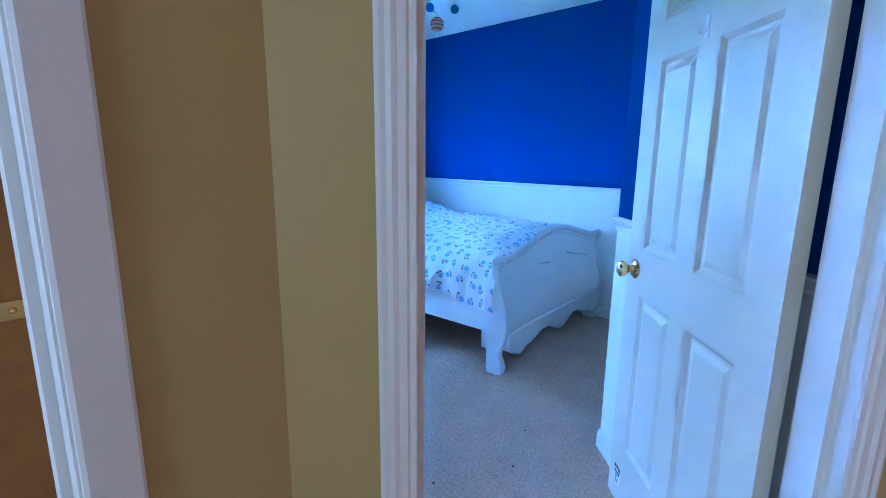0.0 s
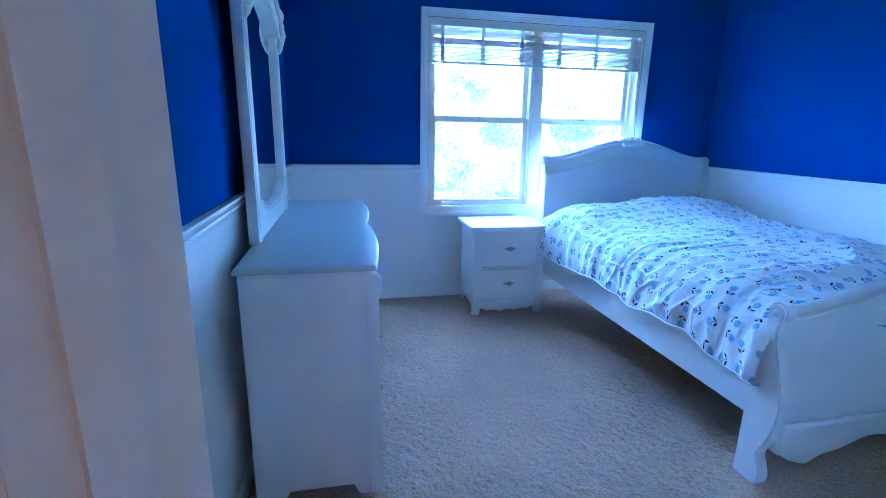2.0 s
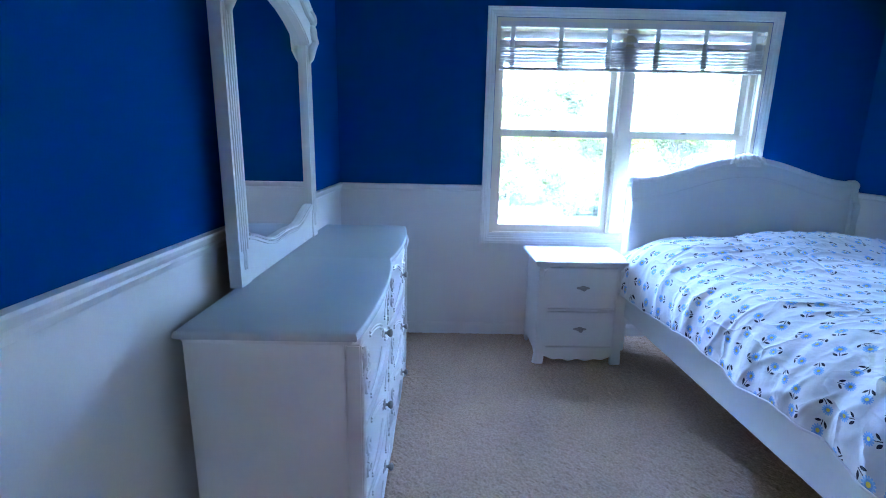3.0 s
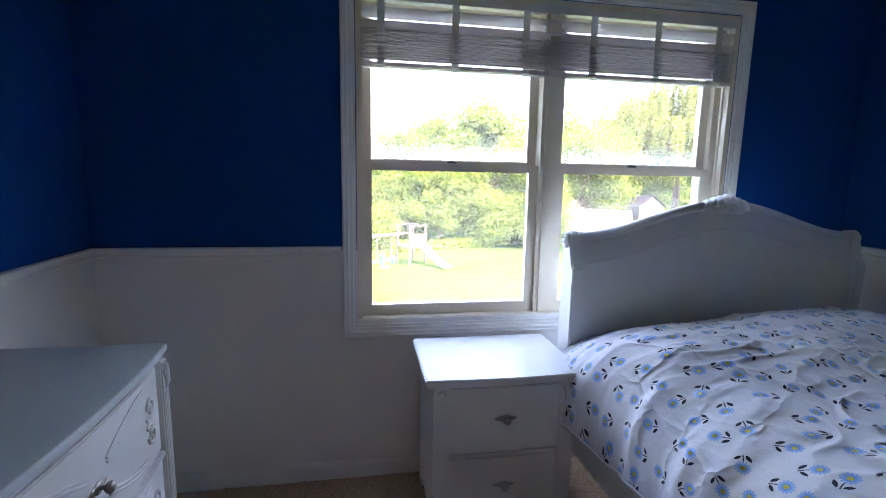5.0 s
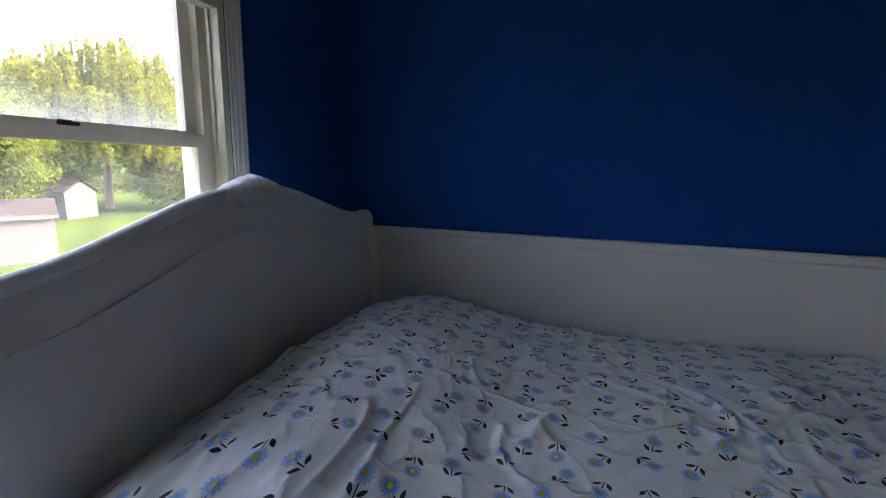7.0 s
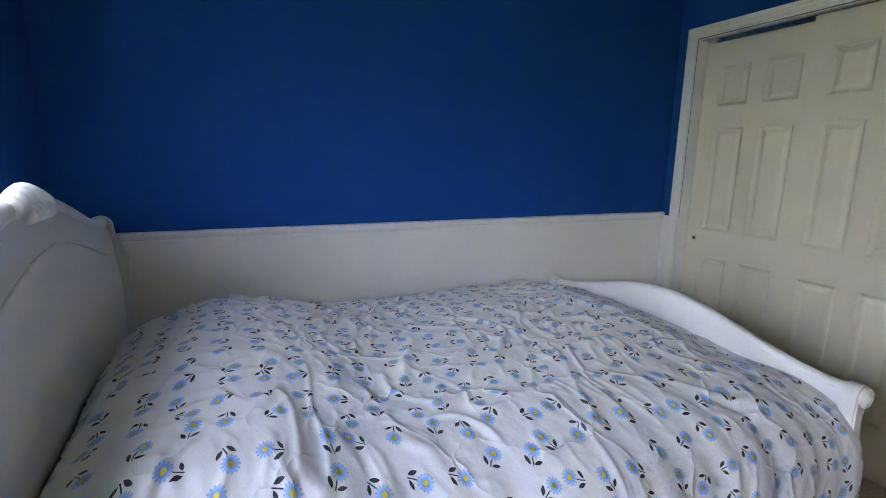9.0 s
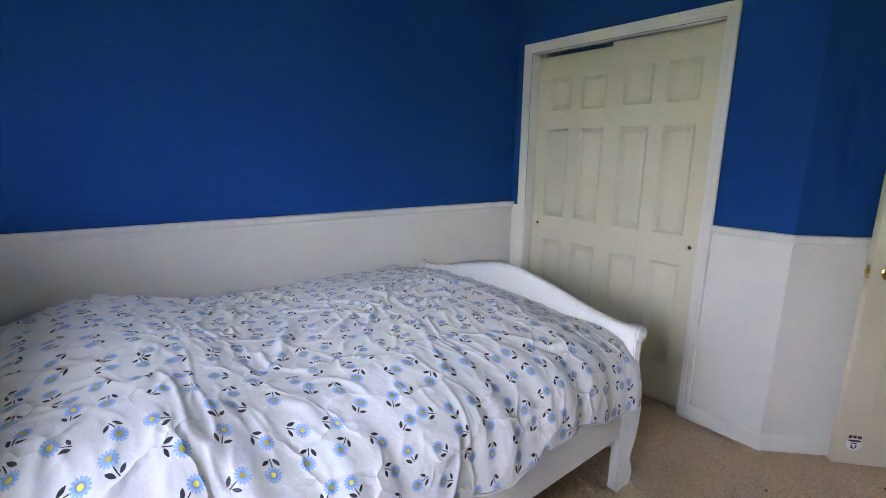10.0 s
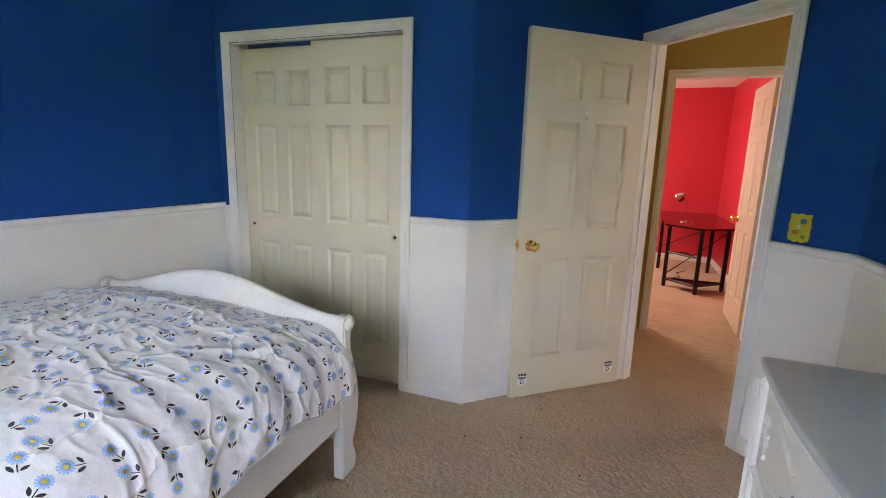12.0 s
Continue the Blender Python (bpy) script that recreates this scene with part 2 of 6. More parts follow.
def cloth_glow(m, amount):
    """Lets some of the light behind a thin cloth through."""
    nt = m.node_tree
    through_cloth, mix = nt.nodes.new("ShaderNodeBsdfTranslucent"), nt.nodes.new("ShaderNodeMixShader")
    through_cloth.inputs["Color"].default_value = (0.85, 0.84, 0.82, 1)
    mix.inputs[0].default_value = amount
    nt.links.new(nt.nodes["Principled BSDF"].outputs[0], mix.inputs[1])
    nt.links.new(through_cloth.outputs[0], mix.inputs[2])
    nt.links.new(mix.outputs[0], nt.nodes["Material Output"].inputs["Surface"])


cloth_glow(M_TAPE, 0.20)
M_MIRROR = surface("mirror_silver", (0.92, 0.93, 0.92), 0.01, metal=1.0, vary=0.0, bump=0.0, rough_vary=0.005)

# ---- the room's shell ----
CEIL, RAIL = 2.43, 1.05
SW, SE, NOTCH, BEND, NE, NW = (-3.73, 0.29), (-0.82, 0.29), (0.045, 1.155), (-0.71, 1.91), (-0.72, 3.58), (-3.73, 3.70)


def along(a, b):
    """The pose of a wall's own frame: x along it, y into the room on its left, z up."""
    return pose(a[0], a[1], 0, 0, 0, math.degrees(math.atan2(b[1] - a[1], b[0] - a[0])))


def span(a, b):
    return math.dist(a, b)


def wall(name, a, b, thick, openings, inner, outer, label, low=None, start=0.0, end=0.0):
    """A wall from a to b with thickness to its right, openings (u0, u1, z0, z1) through it, and a lower band of another paint."""
    length = span(a, b)
    us = sorted({-start, length + end, *(u for o in openings for u in o[:2])})
    zs = sorted({0.0, CEIL, *([RAIL - 0.02] if low else []), *(z for o in openings for z in o[2:])})
    bm = bmesh.new()
    hole = lambda i, j: not (0 <= i < len(us) - 1 and 0 <= j < len(zs) - 1) or any(
        o[0] - 1e-6 <= us[i] and us[i + 1] <= o[1] + 1e-6 and o[2] - 1e-6 <= zs[j] and zs[j + 1] <= o[3] + 1e-6 for o in openings)
    quad = lambda pts, k: setattr(bm.faces.new([bm.verts.new(p) for p in pts]), "material_index", k)
    for i in range(len(us) - 1):
        for j in range(len(zs) - 1):
            if hole(i, j):
                continue
            u0, u1, z0, z1 = us[i], us[i + 1], zs[j], zs[j + 1]
            quad([(u0, 0, z0), (u0, 0, z1), (u1, 0, z1), (u1, 0, z0)], 1 if low and z1 <= RAIL else 0)
            quad([(u0, -thick, z0), (u1, -thick, z0), (u1, -thick, z1), (u0, -thick, z1)], 2)
            if hole(i - 1, j):
                quad([(u0, 0, z0), (u0, -thick, z0), (u0, -thick, z1), (u0, 0, z1)], 2)
            if hole(i + 1, j):
                quad([(u1, 0, z0), (u1, 0, z1), (u1, -thick, z1), (u1, -thick, z0)], 2)
            if hole(i, j - 1):
                quad([(u0, 0, z0), (u1, 0, z0), (u1, -thick, z0), (u0, -thick, z0)], 2)
            if hole(i, j + 1):
                quad([(u0, 0, z1), (u0, -thick, z1), (u1, -thick, z1), (u1, 0, z1)], 2)
    bmesh.ops.remove_doubles(bm, verts=bm.verts, dist=1e-5)
    ob = part(name, bm, [inner, low or inner, outer])
    ob.matrix_basis = along(a, b)
    return tagged(ob, label, "wall", kind="structure")


# opening in the window wall, from its north end: u runs towards -y
WIN_Y0, WIN_Y1, WIN_Z0, WIN_Z1 = 1.290, 2.996, 0.713, 2.08
DOOR_U0, DOOR_U1, DOOR_Z = 0.385, 1.125, 2.04
CLO_U0, CLO_U1, CLO_Z = 0.395, 1.548, 2.012

blue_label = "wall painted deep blue above a white wainscot"
wall("wall_south", SW, SE, 0.11, [], M_BLUE, M_HALL, blue_label, M_WHITE_WALL, start=0.16)
wall("wall_door", SE, NOTCH, 0.11, [(DOOR_U0 - 0.02, DOOR_U1 + 0.02, 0.0, DOOR_Z + 0.02)], M_BLUE, M_HALL, "diagonal wall painted blue over white with a doorway", M_WHITE_WALL)
wall("wall_notch", NOTCH, BEND, 0.11, [], M_BLUE, M_HALL, "short diagonal wall painted blue over white", M_WHITE_WALL)
wall("wall_closet", BEND, NE, 0.11, [(CLO_U0, CLO_U1, 0.0, CLO_Z)], M_BLUE, M_WHITE_WALL, "blue and white wall round a sliding-door closet", M_WHITE_WALL)
wall("wall_north", NE, NW, 0.11, [], M_BLUE, M_SIDING, "wall painted deep blue above a white wainscot beside the bed", M_WHITE_WALL, start=0.8, end=0.16)
wall("wall_window", NW, SW, 0.16, [(NW[1] - WIN_Y1, NW[1] - WIN_Y0, WIN_Z0, WIN_Z1)], M_BLUE, M_SIDING, "blue and white wall round a double window", M_WHITE_WALL)


def slab(name, outline, z0, z1, material, label, category):
    ob = part(name, prism(outline, z0, z1, "z"), material)
    return tagged(ob, label, category, kind="structure")


HOUSE = [(-3.88, -2.1), (5.6, -2.1), (5.6, 4.0), (-3.88, 4.0)]
slab("ceiling", HOUSE, CEIL, CEIL + 0.12, M_CEILING, "flat white painted ceiling", "ceiling")


def carpet():
    """The carpet: a slab, its top a tufted sheet where one walks, flat elsewhere."""
    bm = prism(HOUSE, -0.25, -0.004, "z")
    me = bpy.data.meshes.new("floor")
    bm.to_mesh(me)
    bm.free()
    verts = [tuple(v.co) for v in me.vertices]
    faces = [tuple(p.vertices) for p in me.polygons]
    bpy.data.meshes.remove(me)
    rng = np.random.default_rng(5)
    for x0, x1, y0, y1, step in ((-3.74, 0.06, 0.20, 3.72, 0.0105), (0.06, 4.5, -0.15, 1.2, 0.02)):
        nx, ny = int((x1 - x0) / step), int((y1 - y0) / step)
        z = rng.normal(size=(nx + 1, ny + 1)) * 0.0013
        z = z + 0.6 * (np.roll(z, 1, 0) + np.roll(z, 1, 1))
        lump = rng.normal(size=z.shape)
        for _ in range(1):
            lump = (lump + np.roll(lump, 1, 0) + np.roll(lump, 1, 1) + np.roll(lump, -1, 0) + np.roll(lump, -1, 1)) / 5
        z = z + lump * (0.0013 / lump.std())
        jx, jy = rng.uniform(-0.3, 0.3, (2, nx + 1, ny + 1)) * step
        gx, gy = np.meshgrid(np.linspace(x0, x1, nx + 1), np.linspace(y0, y1, ny + 1), indexing="ij")
        start = len(verts)
        verts += list(zip((gx + jx).ravel().tolist(), (gy + jy).ravel().tolist(), np.clip(z, -0.0035, 0.013).ravel().tolist()))
        i, j = np.meshgrid(np.arange(nx), np.arange(ny), indexing="ij")
        a = (start + i * (ny + 1) + j).ravel()
        faces += list(zip(a.tolist(), (a + ny + 1).tolist(), (a + ny + 2).tolist(), (a + 1).tolist()))
    me = bpy.data.meshes.new("floor")
    me.from_pydata(verts, [], faces)
    me.materials.append(M_CARPET)
    return tagged(new("floor", me), "beige cut-pile carpet with tracks in the pile", "carpet floor", kind="structure")


carpet()

# landing and the red room across it
LW = -0.614
wall("wall_landing_west", (LW, 0.345), (LW, -2.1), 0.11, [(0.247, 1.028, 0, 2.048)], M_HALL, M_WHITE_WALL, "ochre wall of the landing with a doorway")
wall("wall_landing_south", (LW - 1.6, -2.1), (5.6, -2.1), 0.11, [], M_HALL, M_SIDING, "plain ochre end wall of the landing")
wall("wall_landing_east", (1.06, -2.1), (1.06, 1.3), 0.11, [(2.25, 2.98, 0, 2.03)], M_HALL, M_RED, "ochre landing wall with a doorway to a red room")
wall("wall_landing_north", (1.06, 1.22), (0.10, 1.22), 0.11, [], M_HALL, M_WHITE_WALL, "plain ochre wall beside the bedroom door", end=0.1)
wall("wall_bath_west", (-1.9, 0.2), (-1.9, -2.1), 0.11, [], M_WHITE_WALL, M_SIDING, "plain white wall of the side room")
wall("wall_red_east", (4.5, -2.1), (4.5, 2.2), 0.11, [], M_RED, M_SIDING, "plain red painted wall")
wall("wall_red_south", (1.17, -0.12), (4.5, -0.12), 0.11, [], M_RED, M_HALL, "plain red painted wall")
wall("wall_red_north", (4.5, 2.2), (0.9, 2.2), 0.11, [], M_RED, M_SIDING, "plain red painted wall")
wall("wall_red_west", (1.17, 2.2), (1.17, 1.3), 0.11, [], M_RED, M_SIDING, "plain red painted wall")


def strip(name, segments, profile, material, label, category):
    """A moulding: a profile of (out from the wall, height) run along wall segments (a, b, u0, u1)."""
    bm = bmesh.new()
    for a, b, u0, u1 in segments:
        m = along(a, b)
        piece = prism(profile, u0, u1, "x")
        moved(piece, m)
        me = bpy.data.meshes.new("tmp")
        piece.to_mesh(me)
        piece.free()
        bm.from_mesh(me)
        bpy.data.meshes.remove(me)
    return tagged(part(name, bm, material), label, category, kind="structure")


BASE = [(0.0, 0.0), (0.013, 0.0), (0.013, 0.062), (0.009, 0.075), (0.004, 0.083), (0.0, 0.083)]
CHAIR = [(0.0, RAIL - 0.055), (0.008, RAIL - 0.055), (0.011, RAIL - 0.040), (0.007, RAIL - 0.034), (0.016, RAIL - 0.022), (0.022, RAIL - 0.010), (0.021, RAIL - 0.002), (0.0, RAIL)]
win_u0, win_u1 = NW[1] - WIN_Y1 - 0.062, NW[1] - WIN_Y0 + 0.062
runs = {
    "south": [(SW, SE, 0.0, span(SW, SE))],
    "door": [(SE, NOTCH, 0.0, DOOR_U0 - 0.062)],
    "notch": [(NOTCH, BEND, 0.0, span(NOTCH, BEND) + 0.005)],
    "closet": [(BEND, NE, -0.005, CLO_U0 - 0.062)],
    "north": [(NE, NW, 0.0, span(NE, NW))],
    "window": [(NW, SW, 0.0, win_u0), (NW, SW, win_u1, span(NW, SW))],
}
for side, segs in runs.items():
    strip("chair_rail_" + side, segs, CHAIR, M_TRIM, "white moulded chair rail", "chair rail")
    strip("baseboard_" + side, [(NW, SW, 0.0, span(NW, SW))] if side == "window" else segs, BASE, M_TRIM, "white painted baseboard on the carpet", "baseboard")
strip("baseboard_landing", [((LW, 0.345), (LW, -2.1), 0.0, 0.20), ((1.06, -2.1), (1.06, 1.22), 3.05, 3.32), ((1.06, -2.1), (1.06, 1.22), 0, 2.18)], BASE, M_TRIM, "white painted baseboard on the landing", "baseboard")
strip("baseboard_red_room", [((4.5, -0.12), (4.5, 2.2), 0.0, 2.3), ((1.17, -0.12), (4.5, -0.12), 0.0, 3.33)], BASE, M_TRIM, "white painted baseboard in the red room", "baseboard")

CASE = [(0.0, 0.0), (0.057, 0.0), (0.057, 0.013), (0.050, 0.016), (0.042, 0.0145), (0.034, 0.016), (0.026, 0.012), (0.014, 0.012), (0.010, 0.008), (0.0, 0.008)]


FLAT = [(0.0, 0.0), (0.060, 0.0), (0.060, 0.013), (0.056, 0.0145), (0.005, 0.0145), (0.0, 0.011)]


def casing(name, m, u0, u1, z0, z1, label, sill=False, material=None, profile=CASE):
    """A moulded frame round an opening, on the wall's face y = 0 of the pose m."""
    bm = bmesh.new()
    loop = [(u0, z0), (u0, z1), (u1, z1), (u1, z0)]
    out = [(-1, -1 if sill else 0), (-1, 1), (1, 1), (1, -1 if sill else 0)]
    rings = []
    for (u, z), (du, dz) in zip(loop, out):
        rings.append([bm.verts.new((u + du * (0.003 + p), q, z + dz * (0.003 + p))) for p, q in profile])
    n = len(profile)
    for k in range(4 if sill else 3):
        a, b = rings[k], rings[(k + 1) % 4]
        for i in range(n):
            bm.faces.new((a[i], a[(i + 1) % n], b[(i + 1) % n], b[i]))
    if not sill:
        bm.faces.new(rings[0])
        bm.faces.new(rings[3][::-1])
    ob = part(name, bm, material or M_TRIM)
    ob.matrix_basis = m
    return tagged(ob, label, "casing", kind="structure")


def jamb(name, m, u0, u1, z1, thick, label, stop=True):
    """The lining of a doorway, with its stop."""
    pieces = [box(u0 - 0.018, u0, -thick - 0.001, 0.001, 0, z1, 0.001), box(u1, u1 + 0.018, -thick - 0.001, 0.001, 0, z1, 0.001), box(u0 - 0.018, u1 + 0.018, -thick - 0.001, 0.001, z1, z1 + 0.018, 0.001)]
    if stop:
        pieces += [box(u0, u0 + 0.011, -0.075, -0.04, 0, z1, 0.002), box(u1 - 0.011, u1, -0.075, -0.04, 0, z1, 0.002), box(u0 + 0.011, u1 - 0.011, -0.075, -0.04, z1 - 0.011, z1, 0.002)]
    ob = part(name, joined(*pieces), M_TRIM)
    ob.matrix_basis = m
    return tagged(ob, label, "door frame", kind="structure")


DOOR_POSE = along(SE, NOTCH)
back = lambda m, thick, length: m @ pose(length, -thick, 0, 0, 0, 180)
casing("door_casing_room", DOOR_POSE, DOOR_U0, DOOR_U1, 0, DOOR_Z, "white moulded casing round the bedroom door")
DL = span(SE, NOTCH)
casing("door_casing_landing", back(DOOR_POSE, 0.11, DL), DL - DOOR_U1, DL - DOOR_U0, 0, DOOR_Z, "white fluted casing on the landing side")
jamb("door_jamb", DOOR_POSE, DOOR_U0, DOOR_U1, DOOR_Z, 0.11, "white painted door lining with a stop")

CLOSET_POSE = along(BEND, NE)
casing("closet_casing", CLOSET_POSE, CLO_U0, CLO_U1, 0, CLO_Z, "white moulded casing round the closet")
EAST_POSE = along((1.06, -2.1), (1.06, 1.3))
casing("red_room_casing", EAST_POSE, 2.265, 2.965, 0, 2.02, "white casing round the red room's doorway")
jamb("red_room_jamb", EAST_POSE, 2.265, 2.965, 2.02, 0.11, "white lining of the red room's doorway", stop=False)
WEST_POSE = along((LW, 0.345), (LW, -2.1))

# ---- window ----
# In this frame x runs along the window wall towards -y from its north end, y points into the room.
WIN_POSE = along(NW, SW)
U0, U1 = NW[1] - WIN_Y1, NW[1] - WIN_Y0
casing("window_casing", WIN_POSE, U0, U1, WIN_Z0, WIN_Z1, "white moulded casing round the double window", sill=True)

window = thing("window_1", WIN_POSE, "twin double-hung window with off-white frames, blind half raised", "window", kind="structure")
MULL = NW[1] - 2.128


def ring(u0, u1, z0, z1, y0, y1, wide, bevel=0.003):
    """A rectangular frame with members of one width, or (sides, bottom, top)."""
    s, lo, hi = wide if isinstance(wide, tuple) else (wide,) * 3
    return joined(box(u0, u0 + s, y0, y1, z0, z1, bevel), box(u1 - s, u1, y0, y1, z0, z1, bevel), box(u0 + s, u1 - s, y0, y1, z0, z0 + lo, bevel), box(u0 + s, u1 - s, y0, y1, z1 - hi, z1, bevel))


part("window_frame", joined(ring(U0, U1, WIN_Z0, WIN_Z1, -0.15, -0.002, (0.022, 0.022, 0.02)), ring(U0 + 0.022, U1 - 0.022, WIN_Z0 + 0.022, WIN_Z1 - 0.02, -0.135, -0.075, (0.016, 0.016, 0.016))), M_FRAME, window, "off-white window frame")
part("mullion", box(MULL - 0.042, MULL + 0.042, -0.15, -0.022, WIN_Z0, WIN_Z1, 0.005), M_FRAME, window, "off-white post between the two windows")
part("mullion_cover", box(MULL - 0.024, MULL + 0.024, -0.023, -0.012, WIN_Z0 + 0.019, WIN_Z1 - 0.005, 0.004), M_FRAME, window, "raised flat strip on the post")
part("jamb_liner", box(U0 + 0.022, U0 + 0.056, -0.148, -0.052, WIN_Z0 + 0.02, WIN_Z1 - 0.02, 0.003), M_FRAME, window, "grooved jamb liner")
for side in (U0 + 0.022, U1 - 0.031):
    part("track_rib", box(side, side + 0.009, -0.040, -0.032, WIN_Z0 + 0.022, WIN_Z1 - 0.022, 0.002), M_FRAME, window, "thin rib of the sash track")
part("window_sill", box(U0, U1, -0.06, 0.004, WIN_Z0 - 0.001, WIN_Z0 + 0.018, 0.004), M_TRIM, window, "white sill")
MEET = 1.391
for a, b in ((U0 + 0.056, MULL - 0.042), (MULL + 0.042, U1 - 0.022)):
    lower = part("lower_sash", ring(a, b, WIN_Z0 + 0.02, MEET + 0.010, -0.075, -0.042, (0.040, 0.050, 0.034), 0.004), M_FRAME, window)
    upper = part("upper_sash", ring(a, b, MEET - 0.014, WIN_Z1 - 0.02, -0.112, -0.080, (0.040, 0.038, 0.045), 0.004), M_FRAME, window)
    for sash, y, z0, z1 in ((lower, -0.058, WIN_Z0 + 0.066, MEET - 0.02), (upper, -0.096, MEET + 0.012, WIN_Z1 - 0.06)):
        pane = part("pane", box(a + 0.038, b - 0.038, y - 0.002, y + 0.002, z0, z1), M_FOGGED if sash is upper else M_GLASS, sash)
        pane.visible_shadow = False
    part("sash_lock", joined(box((a + b) / 2 - 0.020, (a + b) / 2 + 0.020, -0.076, -0.058, MEET + 0.012, MEET + 0.020, 0.003), box((a + b) / 2 - 0.006, (a + b) / 2 + 0.022, -0.072, -0.062, MEET + 0.019, MEET + 0.024, 0.003)), M_DARK, lower, "small dark sash lock")

# ---- wooden blind, half raised ----
blind = thing("window_blind", WIN_POSE, "grey-white slatted blind pulled half way up the window", "blind")
part("headrail", box(U0 + 0.006, U1 - 0.006, -0.040, -0.003, 2.028, 2.072, 0.003), M_BLIND, blind)
rnd = random.Random(4)
zs = [2.000, 1.950] + [1.9165 - 0.0093 * i for i in range(13)]
for i, z in enumerate(zs):
    # the hanging slats are tilted shut; the gathered ones lie with their outer edge raised
    lift, reach = (-0.034, 0.036) if i < 2 else (0.0018 + 0.0008 * rnd.uniform(-1, 1), 0.034)
    thick = 0.0036 if i < 2 else 0.0054
    slat = prism([(-reach, z + lift), (-reach / 2, z + lift / 2 + 0.0008), (-0.004, z), (-0.004, z + thick), (-reach / 2, z + lift / 2 + 0.0008 + thick), (-reach, z + lift + thick)], U0 + 0.010 + rnd.uniform(0, 0.003), U1 - 0.010 - rnd.uniform(0, 0.003), "x")
    part("slat", slat, M_BLIND, blind)
part("bottom_rail", box(U0 + 0.010, U1 - 0.010, -0.046, -0.003, 1.778, 1.795, 0.004), M_BLIND, blind)
for k in range(6):
    u = U0 + 0.10 + k * (U1 - U0 - 0.20) / 5
    part("ladder_tape", box(u - 0.015, u + 0.015, -0.0025, -0.0012, 1.79, 2.03), M_TAPE, blind, "pale cloth ladder tape")
    # the slack of the tape, gathered in soft loops over the stacked slats
    front = [(u, 0.001 + 0.010 * abs(math.sin(math.pi * i / 8)) * (0.7 + 0.3 * math.sin(i * 1.3 + k)), 1.908 - 0.0017 * i) for i in range(81)]
    loops = grid([[(x - 0.016 + 0.0012 * math.sin(i * 0.5 + k), y, z) for i, (x, y, z) in enumerate(front)], [(x + 0.016 + 0.0012 * math.sin(i * 0.5 + k), y, z - 0.001) for i, (x, y, z) in enumerate(front)]])
    bmesh.ops.solidify(loops, geom=loops.faces[:], thickness=0.0012)
    part("tape_loops", loops, M_TAPE, blind, "pale gathered tape loops")
part("lift_cord", tube([(U0 + 0.045, 0.004, 2.03), (U0 + 0.047, 0.007, 1.95), (U0 + 0.040, 0.008, 1.90), (U0 + 0.050, 0.009, 1.84)], 0.0022, 6), M_TAPE, blind, "knotted white cord")

# ---- doors ----


def panelled(name, wide, high, thick, columns, rows, material, parent, both=True):
    """A moulded leaf standing at x 0..wide: columns (x0, x1) and rows (z0, z1) of raised panels on y = 0 and, if wanted, on y = thick."""
    bm = bmesh.new()
    xs = sorted({0, wide, *(x for c in columns for x in c)})
    zs = sorted({0, high, *(z for r in rows for z in r)})
    faces = [(0.0, 1)] + ([(thick, -1)] if both else [])
    quad = lambda pts: bm.faces.new([bm.verts.new(p) for p in pts])
    for y, s in faces:
        for x0, x1 in zip(xs, xs[1:]):
            for z0, z1 in zip(zs, zs[1:]):
                if (x0, x1) in columns and (z0, z1) in rows:
                    d, e = 0.014, 0.009
                    outer = [(x0, y, z0), (x1, y, z0), (x1, y, z1), (x0, y, z1)]
                    inner = [(x0 + d, y + s * e, z0 + d), (x1 - d, y + s * e, z0 + d), (x1 - d, y + s * e, z1 - d), (x0 + d, y + s * e, z1 - d)]
                    for i in range(4):
                        quad([outer[i], outer[(i + 1) % 4], inner[(i + 1) % 4], inner[i]])
                    quad(inner)
                else:
                    quad([(x0, y, z0), (x1, y, z0), (x1, y, z1), (x0, y, z1)])
    if not both:
        quad([(0, thick, 0), (wide, thick, 0), (wide, thick, high), (0, thick, high)])
    for p, q in (((0, 0), (0, high)), ((wide, 0), (wide, high))):
        quad([(p[0], 0, 0), (p[0], thick, 0), (p[0], thick, high), (p[0], 0, high)])
    for z in (0, high):
        quad([(0, 0, z), (wide, 0, z), (wide, thick, z), (0, thick, z)])
    bmesh.ops.remove_doubles(bm, verts=bm.verts, dist=1e-5)
    leaf = part(name, bm, material, parent)
    for y, s in faces:
        for x0, x1 in columns:
            for z0, z1 in rows:
                p = bmesh.new()
                g, r = 0.020, 0.040
                lo = [p.verts.new(v) for v in ((x0 + g, y + s * 0.010, z0 + g), (x1 - g, y + s * 0.010, z0 + g), (x1 - g, y + s * 0.010, z1 - g), (x0 + g, y + s * 0.010, z1 - g))]
                hi = [p.verts.new(v) for v in ((x0 + r, y + s * 0.003, z0 + r), (x1 - r, y + s * 0.003, z0 + r), (x1 - r, y + s * 0.003, z1 - r), (x0 + r, y + s * 0.003, z1 - r))]
                p.faces.new(hi)
                p.faces.new(lo[::-1])
                for i in range(4):
                    p.faces.new((lo[i], lo[(i + 1) % 4], hi[(i + 1) % 4], hi[i]))
                part("panel", p, material, leaf)
    return leaf


def six_panels(w, h):
    s, mid = 0.115 * w / 0.76, 0.10 * w / 0.76
    cw = (w - 2 * s - mid) / 2
    return [(s, s + cw), (w - s - cw, w - s)], [(h * 0.118, h * 0.405), (h * 0.485, h * 0.775), (h * 0.832, h * 0.937)]


